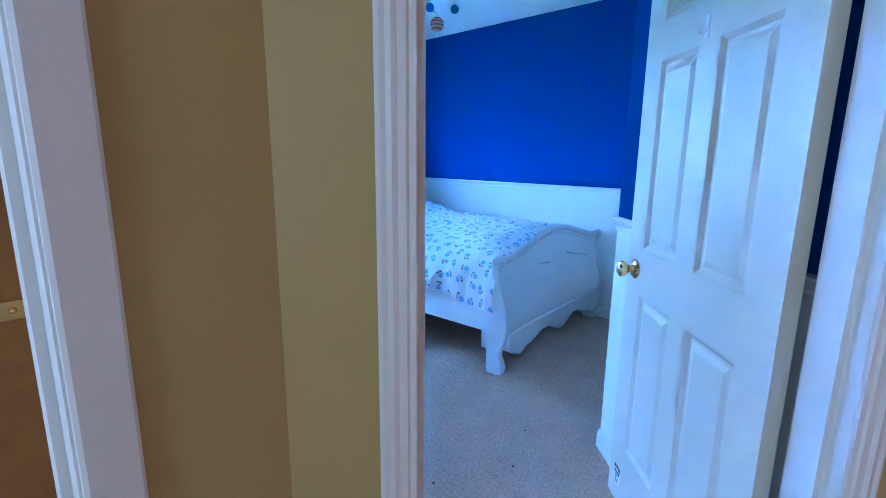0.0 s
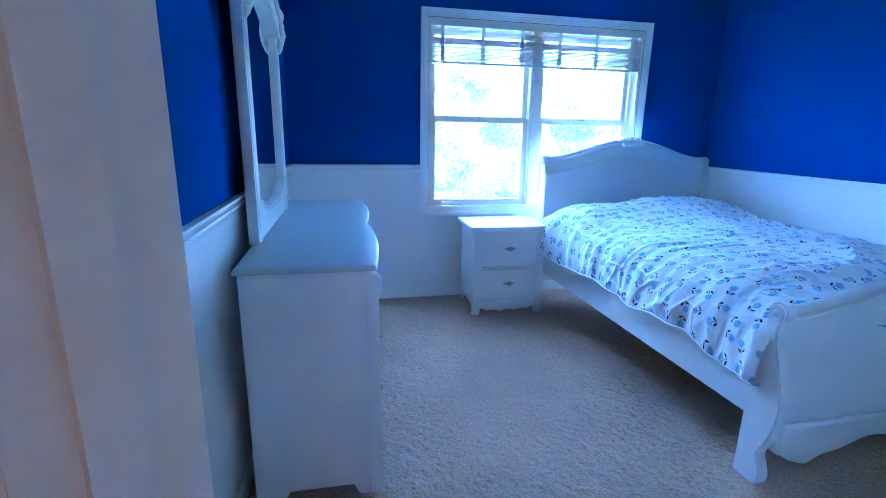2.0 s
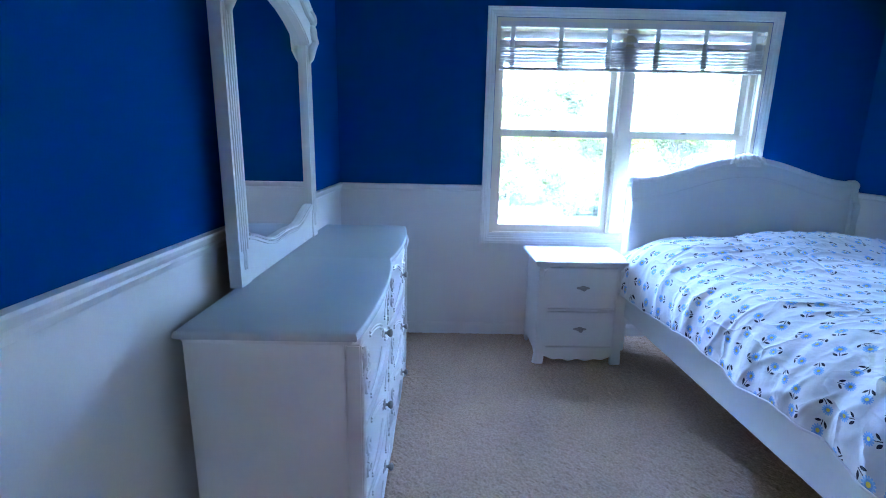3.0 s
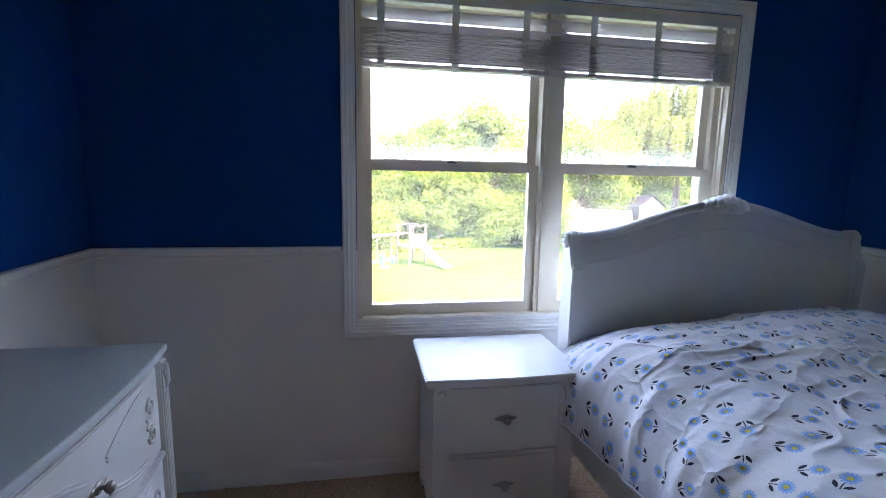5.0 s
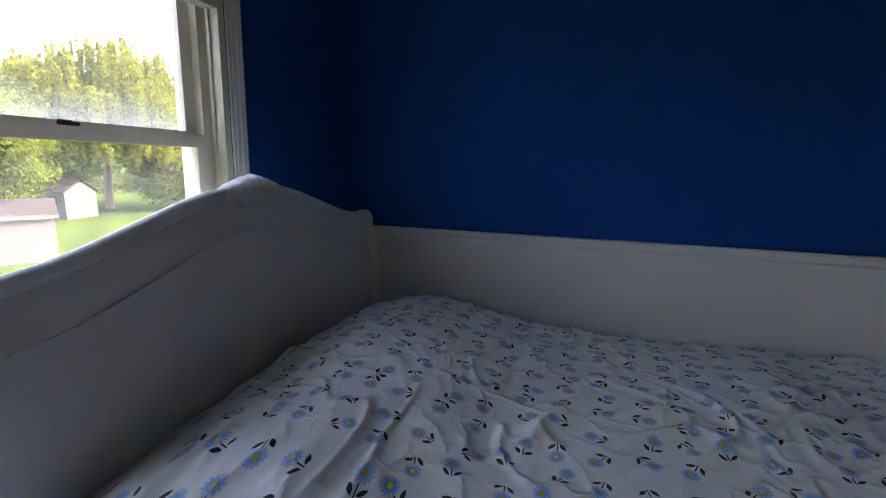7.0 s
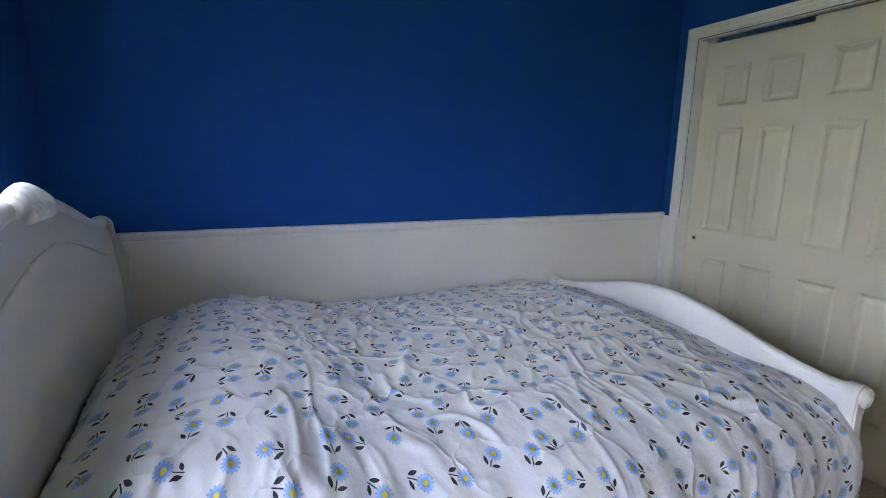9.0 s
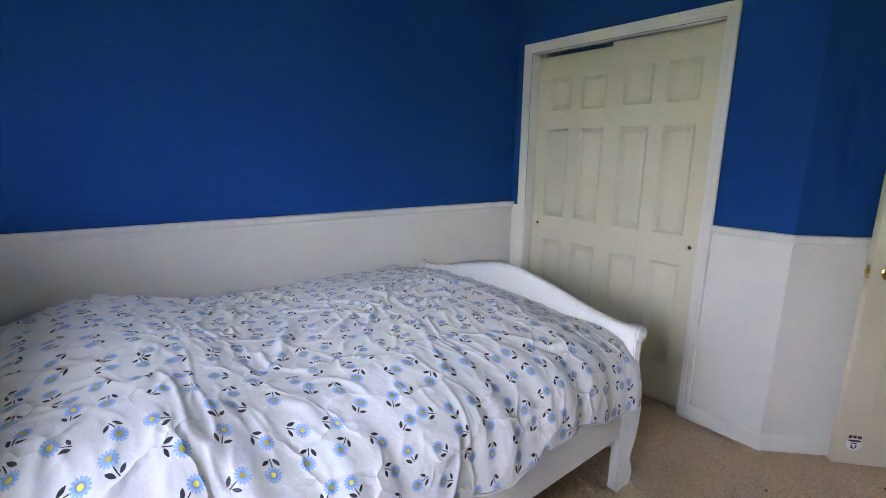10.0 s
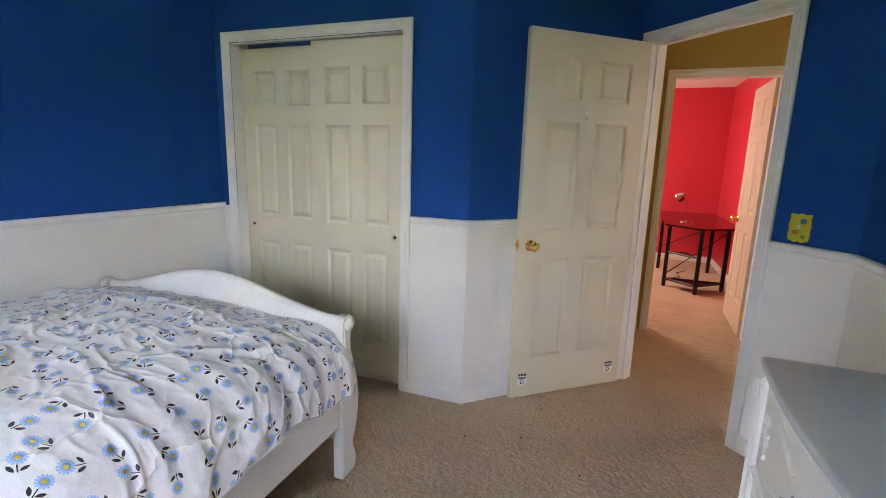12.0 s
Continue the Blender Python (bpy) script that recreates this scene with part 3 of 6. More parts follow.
KNOB = [(0.0, 0.0), (0.032, 0.0), (0.033, 0.004), (0.028, 0.009), (0.014, 0.012), (0.011, 0.016), (0.011, 0.026), (0.017, 0.031), (0.025, 0.038), (0.028, 0.047), (0.027, 0.055), (0.020, 0.061), (0.011, 0.062), (0.010, 0.059), (0.0, 0.059)]


def knob(leaf, x, z, thick, material=None):
    for y, turn in ((0.0, 90), (thick, -90)):
        k = part("door_knob", lathe(KNOB, 24), material or M_BRASS, leaf, "round polished brass knob", smooth=True)
        k.matrix_basis = pose(x, y, z, turn, 0, 0)


LEAF_W, LEAF_H, LEAF_T = 0.757, 2.017, 0.035


def hinged_door(name, m, label, width=LEAF_W):
    """A six-panel leaf hung at x = 0 of the pose m, with knobs, hinges and a latch."""
    d = thing(name, m, label, "door")
    cols, rows = six_panels(width, LEAF_H)
    leaf = panelled("leaf", width, LEAF_H, LEAF_T, cols, rows, M_DOOR, d)
    knob(leaf, width - 0.07, 0.90, LEAF_T)
    part("latch_plate", joined(box(width - 0.001, width + 0.0015, 0.006, 0.029, 0.87, 0.93, 0.0005), box(width, width + 0.010, 0.012, 0.023, 0.892, 0.910, 0.003)), M_BRASS, leaf, "brass latch plate")
    for z in (0.18, 1.84):
        part("hinge", joined(moved(lathe([(0, 0), (0.006, 0), (0.006, 0.09), (0, 0.09)], 10), pose(-0.004, -0.004, z - 0.045)), box(-0.0015, 0.0, 0.0, LEAF_T - 0.004, z - 0.045, z + 0.045)), M_BRASS, d, "brass butt hinge")
    return d


# the bedroom door stands open a little past square
hinge_at = DOOR_POSE @ Vector((DOOR_U1 + 0.004, 0.034, 0.014))
wall_angle = math.degrees(math.atan2(NOTCH[1] - SE[1], NOTCH[0] - SE[0]))
OPEN = 94.0
bedroom_door = hinged_door("bedroom_door", pose(hinge_at.x, hinge_at.y, hinge_at.z, 0, 0, wall_angle + 180 - OPEN), "open cream six-panel door with a brass knob")
# two stickers low on the leaf's landing side, their small print unreadable
M_STICKER = surface("sticker_white", (0.86, 0.87, 0.88), 0.4, fine=200, vary=0.05, bump=0.05)
M_INK = surface("sticker_ink", (0.03, 0.03, 0.035), 0.4)
for x in (0.075, 0.683):
    s = thing("door_sticker", bedroom_door.matrix_basis @ pose(x, LEAF_T + 0.0005, 0.100, 0, 0, 180), "round white sticker with dark print on the open door", "sticker", "stickers on the bedroom door")
    disc = part("disc", moved(lathe([(0, 0), (0.033, 0), (0.033, 0.0006), (0, 0.0006)], 28), pose(0, 0, 0, 90, 0, 0)), M_STICKER, s)
    part("print", joined(box(-0.026, -0.012, -0.0012, -0.0004, 0.028, 0.042), box(-0.008, 0.006, -0.0012, -0.0004, 0.029, 0.043), box(0.010, 0.025, -0.0012, -0.0004, 0.027, 0.041), box(-0.024, 0.024, -0.0012, -0.0004, 0.012, 0.021), box(-0.013, 0.010, -0.0012, -0.0004, 0.002, 0.007), box(-0.012, -0.006, -0.0012, -0.0004, -0.020, -0.004), box(0.006, 0.011, -0.0012, -0.0004, -0.018, -0.004), box(-0.006, 0.006, -0.0012, -0.0004, -0.022, -0.017)), M_INK, disc, "dark printed marks")
# a small clear hook on the door
hook = thing("adhesive_hook", bedroom_door.matrix_basis @ pose(0.395, LEAF_T, 1.60, 0, 0, 180), "small white adhesive hook on the door", "hook")
part("plate", box(-0.010, 0.010, -0.003, 0.0, -0.028, 0.028, 0.0014), M_TRIM, hook)
part("prong", tube([(0, -0.003, -0.005), (0, -0.010, -0.018), (0, -0.018, -0.016), (0, -0.020, -0.006)], 0.003, 8), M_TRIM, hook)

strike = thing("strike_plate", DOOR_POSE @ pose(DOOR_U0, -0.02, 0.912), "brass strike plate on the door lining", "strike plate")
part("plate", joined(box(-0.001, 0.0015, -0.019, 0.024, 0.012, 0.032, 0.0006), box(-0.001, 0.0015, -0.019, 0.024, -0.032, -0.012, 0.0006), box(-0.001, 0.0015, 0.010, 0.024, -0.012, 0.012, 0.0006), box(-0.001, 0.0015, -0.019, -0.010, -0.012, 0.012, 0.0006)), M_BRASS, strike)
# no hole is cut: a dark piece carries its shade as colour
part("latch_hole_shade", box(-0.001, 0.0006, -0.010, 0.010, -0.012, 0.012), M_DARK, strike, "dark flat piece painted as the shade of the latch hole")
for z in (0.022, -0.022):
    part("screw", moved(lathe([(0, 0), (0.004, 0), (0.0035, 0.0012), (0, 0.0014)], 10), pose(0.0013, 0.003, z, 0, 90, 0)), M_BRASS, strike)

# closet: two sliding six-panel leaves, the southern one in front
CLW = (CLO_U1 - CLO_U0) / 2 + 0.02
for u, y, name in ((CLO_U0 + 0.002, -0.036, "front"), (CLO_U1 - CLW - 0.002, -0.080, "back")):
    d = thing("closet_door", CLOSET_POSE @ pose(u + CLW, y, 0.012, 0, 0, 180), "cream six-panel sliding closet door, closed", "closet door", "sliding closet doors")
    cols, rows = six_panels(CLW, 1.972)
    leaf = panelled("leaf", CLW, 1.988 if name == "front" else 1.982, 0.034, cols, rows, M_DOOR, d, both=False)
    px = CLW - 0.05 if name == "front" else 0.05
    cup = part("finger_pull", moved(lathe([(0, 0.0), (0.012, 0.0), (0.0125, 0.0025), (0.010, 0.003), (0.008, 0.001), (0, 0.001)], 20), pose(px, 0.0005, 0.90, 90, 0, 0)), M_NICKEL, leaf, "small round metal finger pull", smooth=True)
    # dark disc in the shallow cup, its shade put into the colour
    part("recess_shade", moved(lathe([(0, 0), (0.0075, 0), (0.0075, 0.0004), (0, 0.0004)], 16), pose(px, -0.0012, 0.90, 90, 0, 0)), M_DARK, leaf, "dark disc painted as the shade inside the pull")
track = part("closet_track", joined(box(CLO_U0, CLO_U1, -0.118, -0.030, 2.003, 2.012), box(CLO_U0, CLO_U1, -0.076, -0.072, 1.989, 2.005)), M_NICKEL)
track.matrix_basis = CLOSET_POSE
tagged(track, "bare metal sliding track over the closet doors", "track", kind="structure")
back_panel = part("closet_back", joined(box(0.0, span(BEND, NE) + 0.1, -0.82, -0.80, 0, CEIL), box(0.0, 0.02, -0.8, -0.11, 0, CEIL)), M_WHITE_WALL)
back_panel.matrix_basis = CLOSET_POSE
tagged(back_panel, "plain white closet back", "wall", kind="structure")

# ---- bed ----
BED = pose(-3.505, 2.145, 0, 0, 0, 0.9)
BW, BL = 1.40, 2.03


def bell(y, low, high):
    """The serpentine top line of a head or foot board."""
    c = abs(y - BW / 2) / (BW / 2)
    return low + (high - low) * (0.5 + 0.5 * math.cos(math.pi * min(1.0, c / 0.93))) ** 0.9 + 0.010 * smoothstep(0.93, 1.0, c)


def sleigh(z, curve):
    """Interpolated offset along a curve of (height, offset)."""
    for (z0, a), (z1, b) in zip(curve, curve[1:]):
        if z <= z1:
            t = max(0.0, (z - z0) / (z1 - z0))
            t = t * t * (3 - 2 * t)
            return a + (b - a) * t
    return curve[-1][1]


def board(low, high, z0, curve, thick, x0):
    """A curved panel between the posts, its height following the bell."""
    front, rear = [], []
    n, m = 48, 14
    for i in range(n + 1):
        y = 0.02 + (BW - 0.04) * i / n
        top = bell(y, low, high)
        col = [z0 + (top - z0) * j / m for j in range(m + 1)]
        front.append([(x0 + sleigh(z / top * curve[-1][0], curve), y, z) for z in col])
        rear.append([(x0 + sleigh(z / top * curve[-1][0], curve) - thick, y, z) for z in col])
    bm = joined(grid(front), grid(rear), grid([[f[0], r[0]] for f, r in zip(front, rear)]), grid([[f[-1], r[-1]] for f, r in zip(front, rear)]))
    bmesh.ops.remove_doubles(bm, verts=bm.verts, dist=1e-5)
    return bm


def top_line(low, high, drop, x, y0=0.03, y1=None, n=60):
    y1 = BW - 0.03 if y1 is None else y1
    return [(x, y0 + (y1 - y0) * i / n, bell(y0 + (y1 - y0) * i / n, low, high) - drop) for i in range(n + 1)]


def rosette(r):
    return [(0, 0), (r, 0), (r, 0.006), (r * 0.86, 0.011), (r * 0.74, 0.008), (r * 0.62, 0.012), (r * 0.46, 0.009), (r * 0.34, 0.014), (0, 0.017)]


def circle(cx, cz, r, a0, a1, n):
    return [(cx + r * math.cos(radians(a0 + (a1 - a0) * i / n)), cz + r * math.sin(radians(a0 + (a1 - a0) * i / n))) for i in range(n + 1)]


bed = thing("bed", BED, "white painted sleigh bed with carved headboard and scalloped footboard", "bed")
HEAD_CURVE = [(0.0, 0.022), (0.85, 0.022), (1.02, 0.008), (1.10, -0.012)]
headboard = part("headboard", board(1.115, 1.250, 0.24, HEAD_CURVE, 0.028, 0.0), M_FURNITURE, bed, "tall curved headboard", smooth=True)
part("top_moulding", tube(top_line(1.115, 1.250, 0.004, -0.022), 0.021, 10), M_FURNITURE, headboard, smooth=True)
part("raised_line", tube(top_line(1.115, 1.250, 0.105, 0.0185, 0.07, BW - 0.07), 0.0035, 8), M_FURNITURE, headboard, smooth=True)
crest = []
for k in range(-3, 4):
    y = BW / 2 + 0.033 * k
    r = 0.036 - 0.0028 * abs(k)
    crest.append(moved(ball(r, 12, 8), pose(-0.018, y, bell(y, 1.115, 1.250) + 0.004 - 0.0012 * abs(k), 10 * k, 0, 0) @ Matrix.Diagonal((1.0, 0.43, 1.10, 1))))
    crest.append(moved(ball(r * 0.7, 10, 6), pose(0.002, y * 0.6 + BW / 2 * 0.4, bell(y, 1.115, 1.250) - 0.018)))
for lobe in crest:
    part("crest_lobe", lobe, M_FURNITURE, headboard, "carved lobe of the shell crest", smooth=True)

HEAD_POST = [(-0.062, 0.0), (0.036, 0.0), (0.042, 0.10), (0.044, 0.30), (0.044, 0.90), (0.047, 0.965), (0.046, 0.992), (0.030, 1.002), (0.024, 1.020), (0.016, 1.05), (0.012, 1.075)] + circle(-0.028, 1.098, 0.038, -10, 205, 14) + [(-0.058, 1.03), (-0.052, 0.98), (-0.060, 0.92), (-0.062, 0.6)]
FOOT_POST = [(-0.058, 0.0), (0.026, 0.0), (0.036, 0.02), (0.040, 0.055), (0.030, 0.095), (0.020, 0.125), (0.024, 0.15), (0.040, 0.20), (0.052, 0.27), (0.056, 0.34), (0.048, 0.42), (0.030, 0.50), (0.014, 0.57), (0.010, 0.62)] + circle(0.004, 0.688, 0.036, -62, 190, 16) + [(-0.034, 0.64), (-0.028, 0.58), (-0.038, 0.52), (-0.054, 0.46), (-0.058, 0.40)]
FOOT_POST = [(x * 1.45 if 0 < x and z < 0.63 else x, z) for x, z in FOOT_POST]
for outline, x, rz, cx in ((HEAD_POST, 0.0, 1.098, -0.028), (FOOT_POST, BL, 0.688, 0.004)):
    for y0, y1, out in ((-0.014, 0.032, -1), (BW - 0.032, BW + 0.014, 1)):
        p = part("post", moved(prism(outline, y0, y1, "y", 0.005), pose(x, 0, 0)), M_FURNITURE, bed, "scroll-topped side post", smooth=True)
        part("rosette", moved(lathe(rosette(0.031), 24), pose(x + cx, y0 if out < 0 else y1, rz, 90 if out < 0 else -90, 0, 0)), M_FURNITURE, p, "turned rosette", smooth=True)

FOOT_CURVE = [(0.0, 0.060), (0.22, 0.066), (0.34, 0.064), (0.50, 0.034), (0.64, 0.010), (0.72, 0.012)]
footboard = part("footboard", board(0.695, 0.815, 0.17, FOOT_CURVE, 0.028, BL), M_FURNITURE, bed, "curved footboard", smooth=True)
part("top_moulding", tube(top_line(0.695, 0.815, 0.002, BL + 0.006), 0.021, 10), M_FURNITURE, footboard, smooth=True)
part("raised_line", tube(top_line(0.695, 0.815, 0.040, BL + 0.010, 0.05, BW - 0.05), 0.007, 8), M_FURNITURE, footboard, smooth=True)

M_SCUFF = surface("scuffed_wood", (0.10, 0.08, 0.07), 0.7, fine=120, vary=0.3)
for y0, y1, z0, z1 in ((0.435, 0.590, 0.612, 0.597), (0.82, 0.93, 0.624, 0.612), (0.90, 1.05, 0.606, 0.584), (1.06, 1.20, 0.578, 0.552)):
    mark = [(y0 + (y1 - y0) * k / 6, z0 + (z1 - z0) * k / 6 + 0.002 * math.sin(k * 2.1 + y0)) for k in range(7)]
    part("scuff", tube([(BL + sleigh(z / bell(y, 0.695, 0.815) * 0.72, FOOT_CURVE) + 0.0004, y, z) for y, z in mark], [0.0006, 0.0018, 0.0026, 0.0012, 0.0026, 0.0018, 0.0006], 6), M_SCUFF, footboard, "dark scrape in the white paint")


def scallop(y):
    """The wavy lower edge of the footboard's apron."""
    c = abs(y - BW / 2) / (BW / 2 - 0.03)
    z = 0.155 + 0.050 * math.sin(c * math.pi * 1.5) ** 2 * (1 if c < 0.66 else -0.3)
    return z - 0.022 - 0.030 * math.exp(-((c - 0.80) / 0.075) ** 2) - 0.022 * math.exp(-(c / 0.16) ** 2) + 0.035 * smoothstep(0.9, 1.0, c)


ys = [0.025 + (BW - 0.05) * i / 80 for i in range(81)]
part("apron", prism([(y, scallop(y)) for y in ys] + [(BW - 0.025, 0.262), (0.025, 0.262)], BL + 0.034, BL + 0.080, "x", 0.004), M_FURNITURE, footboard, "scalloped apron", smooth=True)
part("apron_moulding", tube([(BL + 0.074, 0.028, 0.262), (BL + 0.074, BW / 2, 0.262), (BL + 0.074, BW - 0.028, 0.262)], 0.013, 10), M_FURNITURE, footboard, smooth=True)
for y0, y1 in ((-0.004, 0.022), (BW - 0.022, BW + 0.004)):
    rail = part("side_rail", box(0.045, BL - 0.055, y0, y1, 0.255, 0.440, 0.004), M_FURNITURE, bed)
    for z in (0.30, 0.37):
        for x in (0.02, BL - 0.02):
            part("bolt_cap", moved(lathe([(0, 0), (0.007, 0), (0.006, 0.003), (0, 0.004)], 12), pose(x, y0 - 0.010 if y0 < 0.1 else y1 + 0.010, z, 90 if y0 < 0.1 else -90, 0, 0)), M_FURNITURE, bed)
for y in (0.30, BW / 2, BW - 0.30):
    part("support_leg", box(BL - 0.30, BL - 0.255, y - 0.02, y + 0.02, 0.0, 0.30, 0.003), M_WOOD if y == BW / 2 else M_FURNITURE, bed)
for k in range(9):
    x = 0.16 + k * 0.215
    part("slat", box(x, x + 0.075, 0.022, BW - 0.022, 0.300, 0.318, 0.002), M_WOOD, bed, "bare pine slat")
M_TICKING = surface("mattress_ticking", (0.70, 0.69, 0.66), 0.85, fine=300, broad=8, vary=0.05, bump=0.3)
mattress = part("mattress", box(0.05, BL - 0.06, 0.028, BW - 0.028, 0.318, 0.60, 0.03), M_TICKING)
mattress.matrix_basis = BED
tagged(mattress, "pale mattress hidden under the duvet on the bed", "mattress")


def duvet_material():
    """White cotton with a scattered print of blue daisies with yellow eyes and dark leaves."""
    m = bpy.data.materials.new("daisy_print_cotton")
    m.use_nodes = True
    nt = m.node_tree
    shader = nt.nodes["Principled BSDF"]
    link = nt.links.new

    def calc(op, a, b=0.0, c=0.0):
        n = nt.nodes.new("ShaderNodeMath")
        n.operation = op
        for k, v in enumerate((a, b, c)):
            if isinstance(v, (int, float)):
                n.inputs[k].default_value = v
            else:
                link(v, n.inputs[k])
        return n.outputs[0]

    def mix(f, a, b):
        n = nt.nodes.new("ShaderNodeMix")
        n.data_type = "RGBA"
        link(f, n.inputs["Factor"])
        for v, s in ((a, "A"), (b, "B")):
            if isinstance(v, tuple):
                n.inputs[s].default_value = (*v, 1)
            else:
                link(v, n.inputs[s])
        return n.outputs["Result"]

    uv = nt.nodes.new("ShaderNodeUVMap")
    uv.uv_map = "cloth"
    size = 0.084
    vor = nt.nodes.new("ShaderNodeTexVoronoi")
    vor.voronoi_dimensions, vor.feature = "2D", "F1"
    vor.inputs["Scale"].default_value, vor.inputs["Randomness"].default_value = 1 / size, 0.46
    link(uv.outputs["UV"], vor.inputs["Vector"])
    local = nt.nodes.new("ShaderNodeVectorMath")
    local.operation = "SUBTRACT"
    link(uv.outputs["UV"], local.inputs[0])
    link(vor.outputs["Position"], local.inputs[1])
    lx = nt.nodes.new("ShaderNodeSeparateXYZ")
    link(local.outputs[0], lx.inputs[0])
    rgb = nt.nodes.new("ShaderNodeSeparateColor")
    link(vor.outputs["Color"], rgb.inputs[0])
    turn = calc("MULTIPLY", rgb.outputs[0], math.tau)
    co, si = calc("COSINE", turn), calc("SINE", turn)
    x = calc("ADD", calc("MULTIPLY", lx.outputs[0], co), calc("MULTIPLY", lx.outputs[1], si))
    y = calc("SUBTRACT", calc("MULTIPLY", lx.outputs[1], co), calc("MULTIPLY", lx.outputs[0], si))
    y = calc("SUBTRACT", y, 0.009)
    r = calc("SQRT", calc("ADD", calc("MULTIPLY", x, x), calc("MULTIPLY", y, y)))
    theta = calc("ARCTAN2", y, x)
    scal = calc("POWER", calc("ABSOLUTE", calc("COSINE", calc("MULTIPLY", theta, 6.5))), 0.6)
    edge = calc("ADD", 0.0100, calc("MULTIPLY", scal, 0.0072))
    petal = calc("LESS_THAN", r, edge)
    eye = calc("LESS_THAN", r, 0.0054)
    # stem and two leaves below the flower
    bow = calc("SUBTRACT", x, calc("MULTIPLY", calc("MULTIPLY", y, y), 4.0))
    stem = calc("MULTIPLY", calc("LESS_THAN", calc("ABSOLUTE", bow), 0.0012), calc("MULTIPLY", calc("LESS_THAN", y, -0.010), calc("GREATER_THAN", y, -0.035)))

    def leaf(cx, cy, angle, a, b):
        ca, sa = math.cos(angle), math.sin(angle)
        dx, dy = calc("SUBTRACT", x, cx), calc("SUBTRACT", y, cy)
        p = calc("ADD", calc("MULTIPLY", dx, ca), calc("MULTIPLY", dy, sa))
        q = calc("SUBTRACT", calc("MULTIPLY", dy, ca), calc("MULTIPLY", dx, sa))
        p, q = calc("DIVIDE", p, a), calc("DIVIDE", q, b)
        return calc("LESS_THAN", calc("ADD", calc("MULTIPLY", p, p), calc("ABSOLUTE", q)), 1.0)

    dark = calc("MAXIMUM", stem, calc("MAXIMUM", leaf(-0.0080, -0.0270, 2.3, 0.0105, 0.0043), leaf(0.0138, -0.0245, 0.75, 0.0098, 0.0039)))
    weave = nt.nodes.new("ShaderNodeTexNoise")
    weave.inputs["Scale"].default_value, weave.inputs["Detail"].default_value = 9.0, 4
    link(uv.outputs["UV"], weave.inputs["Vector"])
    tone = nt.nodes.new("ShaderNodeMapRange")
    tone.inputs["To Min"].default_value, tone.inputs["To Max"].default_value = 0.0, 1.0
    link(weave.outputs["Fac"], tone.inputs["Value"])
    cloth = mix(tone.outputs["Result"], (0.80, 0.80, 0.84), (0.85, 0.85, 0.87))
    blue = mix(calc("LESS_THAN", r, 0.0095), (0.32, 0.55, 0.86), (0.22, 0.43, 0.78))
    out = mix(dark, cloth, (0.012, 0.018, 0.045))
    out = mix(petal, out, blue)
    out = mix(eye, out, (0.75, 0.62, 0.10))
    link(out, shader.inputs["Base Color"])
    shader.inputs["Roughness"].default_value = 0.85
    shader.inputs["Sheen Weight"].default_value = 0.15
    thread = nt.nodes.new("ShaderNodeTexNoise")
    thread.inputs["Scale"].default_value, thread.inputs["Detail"].default_value = 55.0, 6
    link(uv.outputs["UV"], thread.inputs["Vector"])
    bump = nt.nodes.new("ShaderNodeBump")
    bump.inputs["Strength"].default_value, bump.inputs["Distance"].default_value = 0.55, 0.006
    # pressed creases: wavering lines that come and go
    waver, crease, fade = nt.nodes.new("ShaderNodeTexNoise"), nt.nodes.new("ShaderNodeTexVoronoi"), nt.nodes.new("ShaderNodeTexNoise")
    waver.inputs["Scale"].default_value, waver.inputs["Detail"].default_value = 6.0, 3
    fade.inputs["Scale"].default_value, fade.inputs["Detail"].default_value = 5.0, 2
    crease.voronoi_dimensions, crease.feature = "2D", "DISTANCE_TO_EDGE"
    crease.inputs["Scale"].default_value = 6.5
    bend = nt.nodes.new("ShaderNodeVectorMath")
    bend.operation = "MULTIPLY_ADD"
    bend.inputs[1].default_value = (0.16, 0.16, 0.0)
    link(uv.outputs["UV"], waver.inputs["Vector"])
    link(uv.outputs["UV"], fade.inputs["Vector"])
    link(waver.outputs["Color"], bend.inputs[0])
    link(uv.outputs["UV"], bend.inputs[2])
    link(bend.outputs[0], crease.inputs["Vector"])
    ridge = calc("SUBTRACT", 1.0, calc("MINIMUM", calc("MULTIPLY", crease.outputs["Distance"], 8.0), 1.0))
    there = calc("MINIMUM", calc("MAXIMUM", calc("MULTIPLY", calc("SUBTRACT", fade.outputs["Fac"], 0.42), 5.0), 0.0), 1.0)
    relief = calc("ADD", calc("MULTIPLY", thread.outputs["Fac"], 0.4), calc("MULTIPLY", calc("MULTIPLY", calc("POWER", ridge, 1.6), there), 1.8))
    link(relief, bump.inputs["Height"])
    link(bump.outputs["Normal"], shader.inputs["Normal"])
    return m


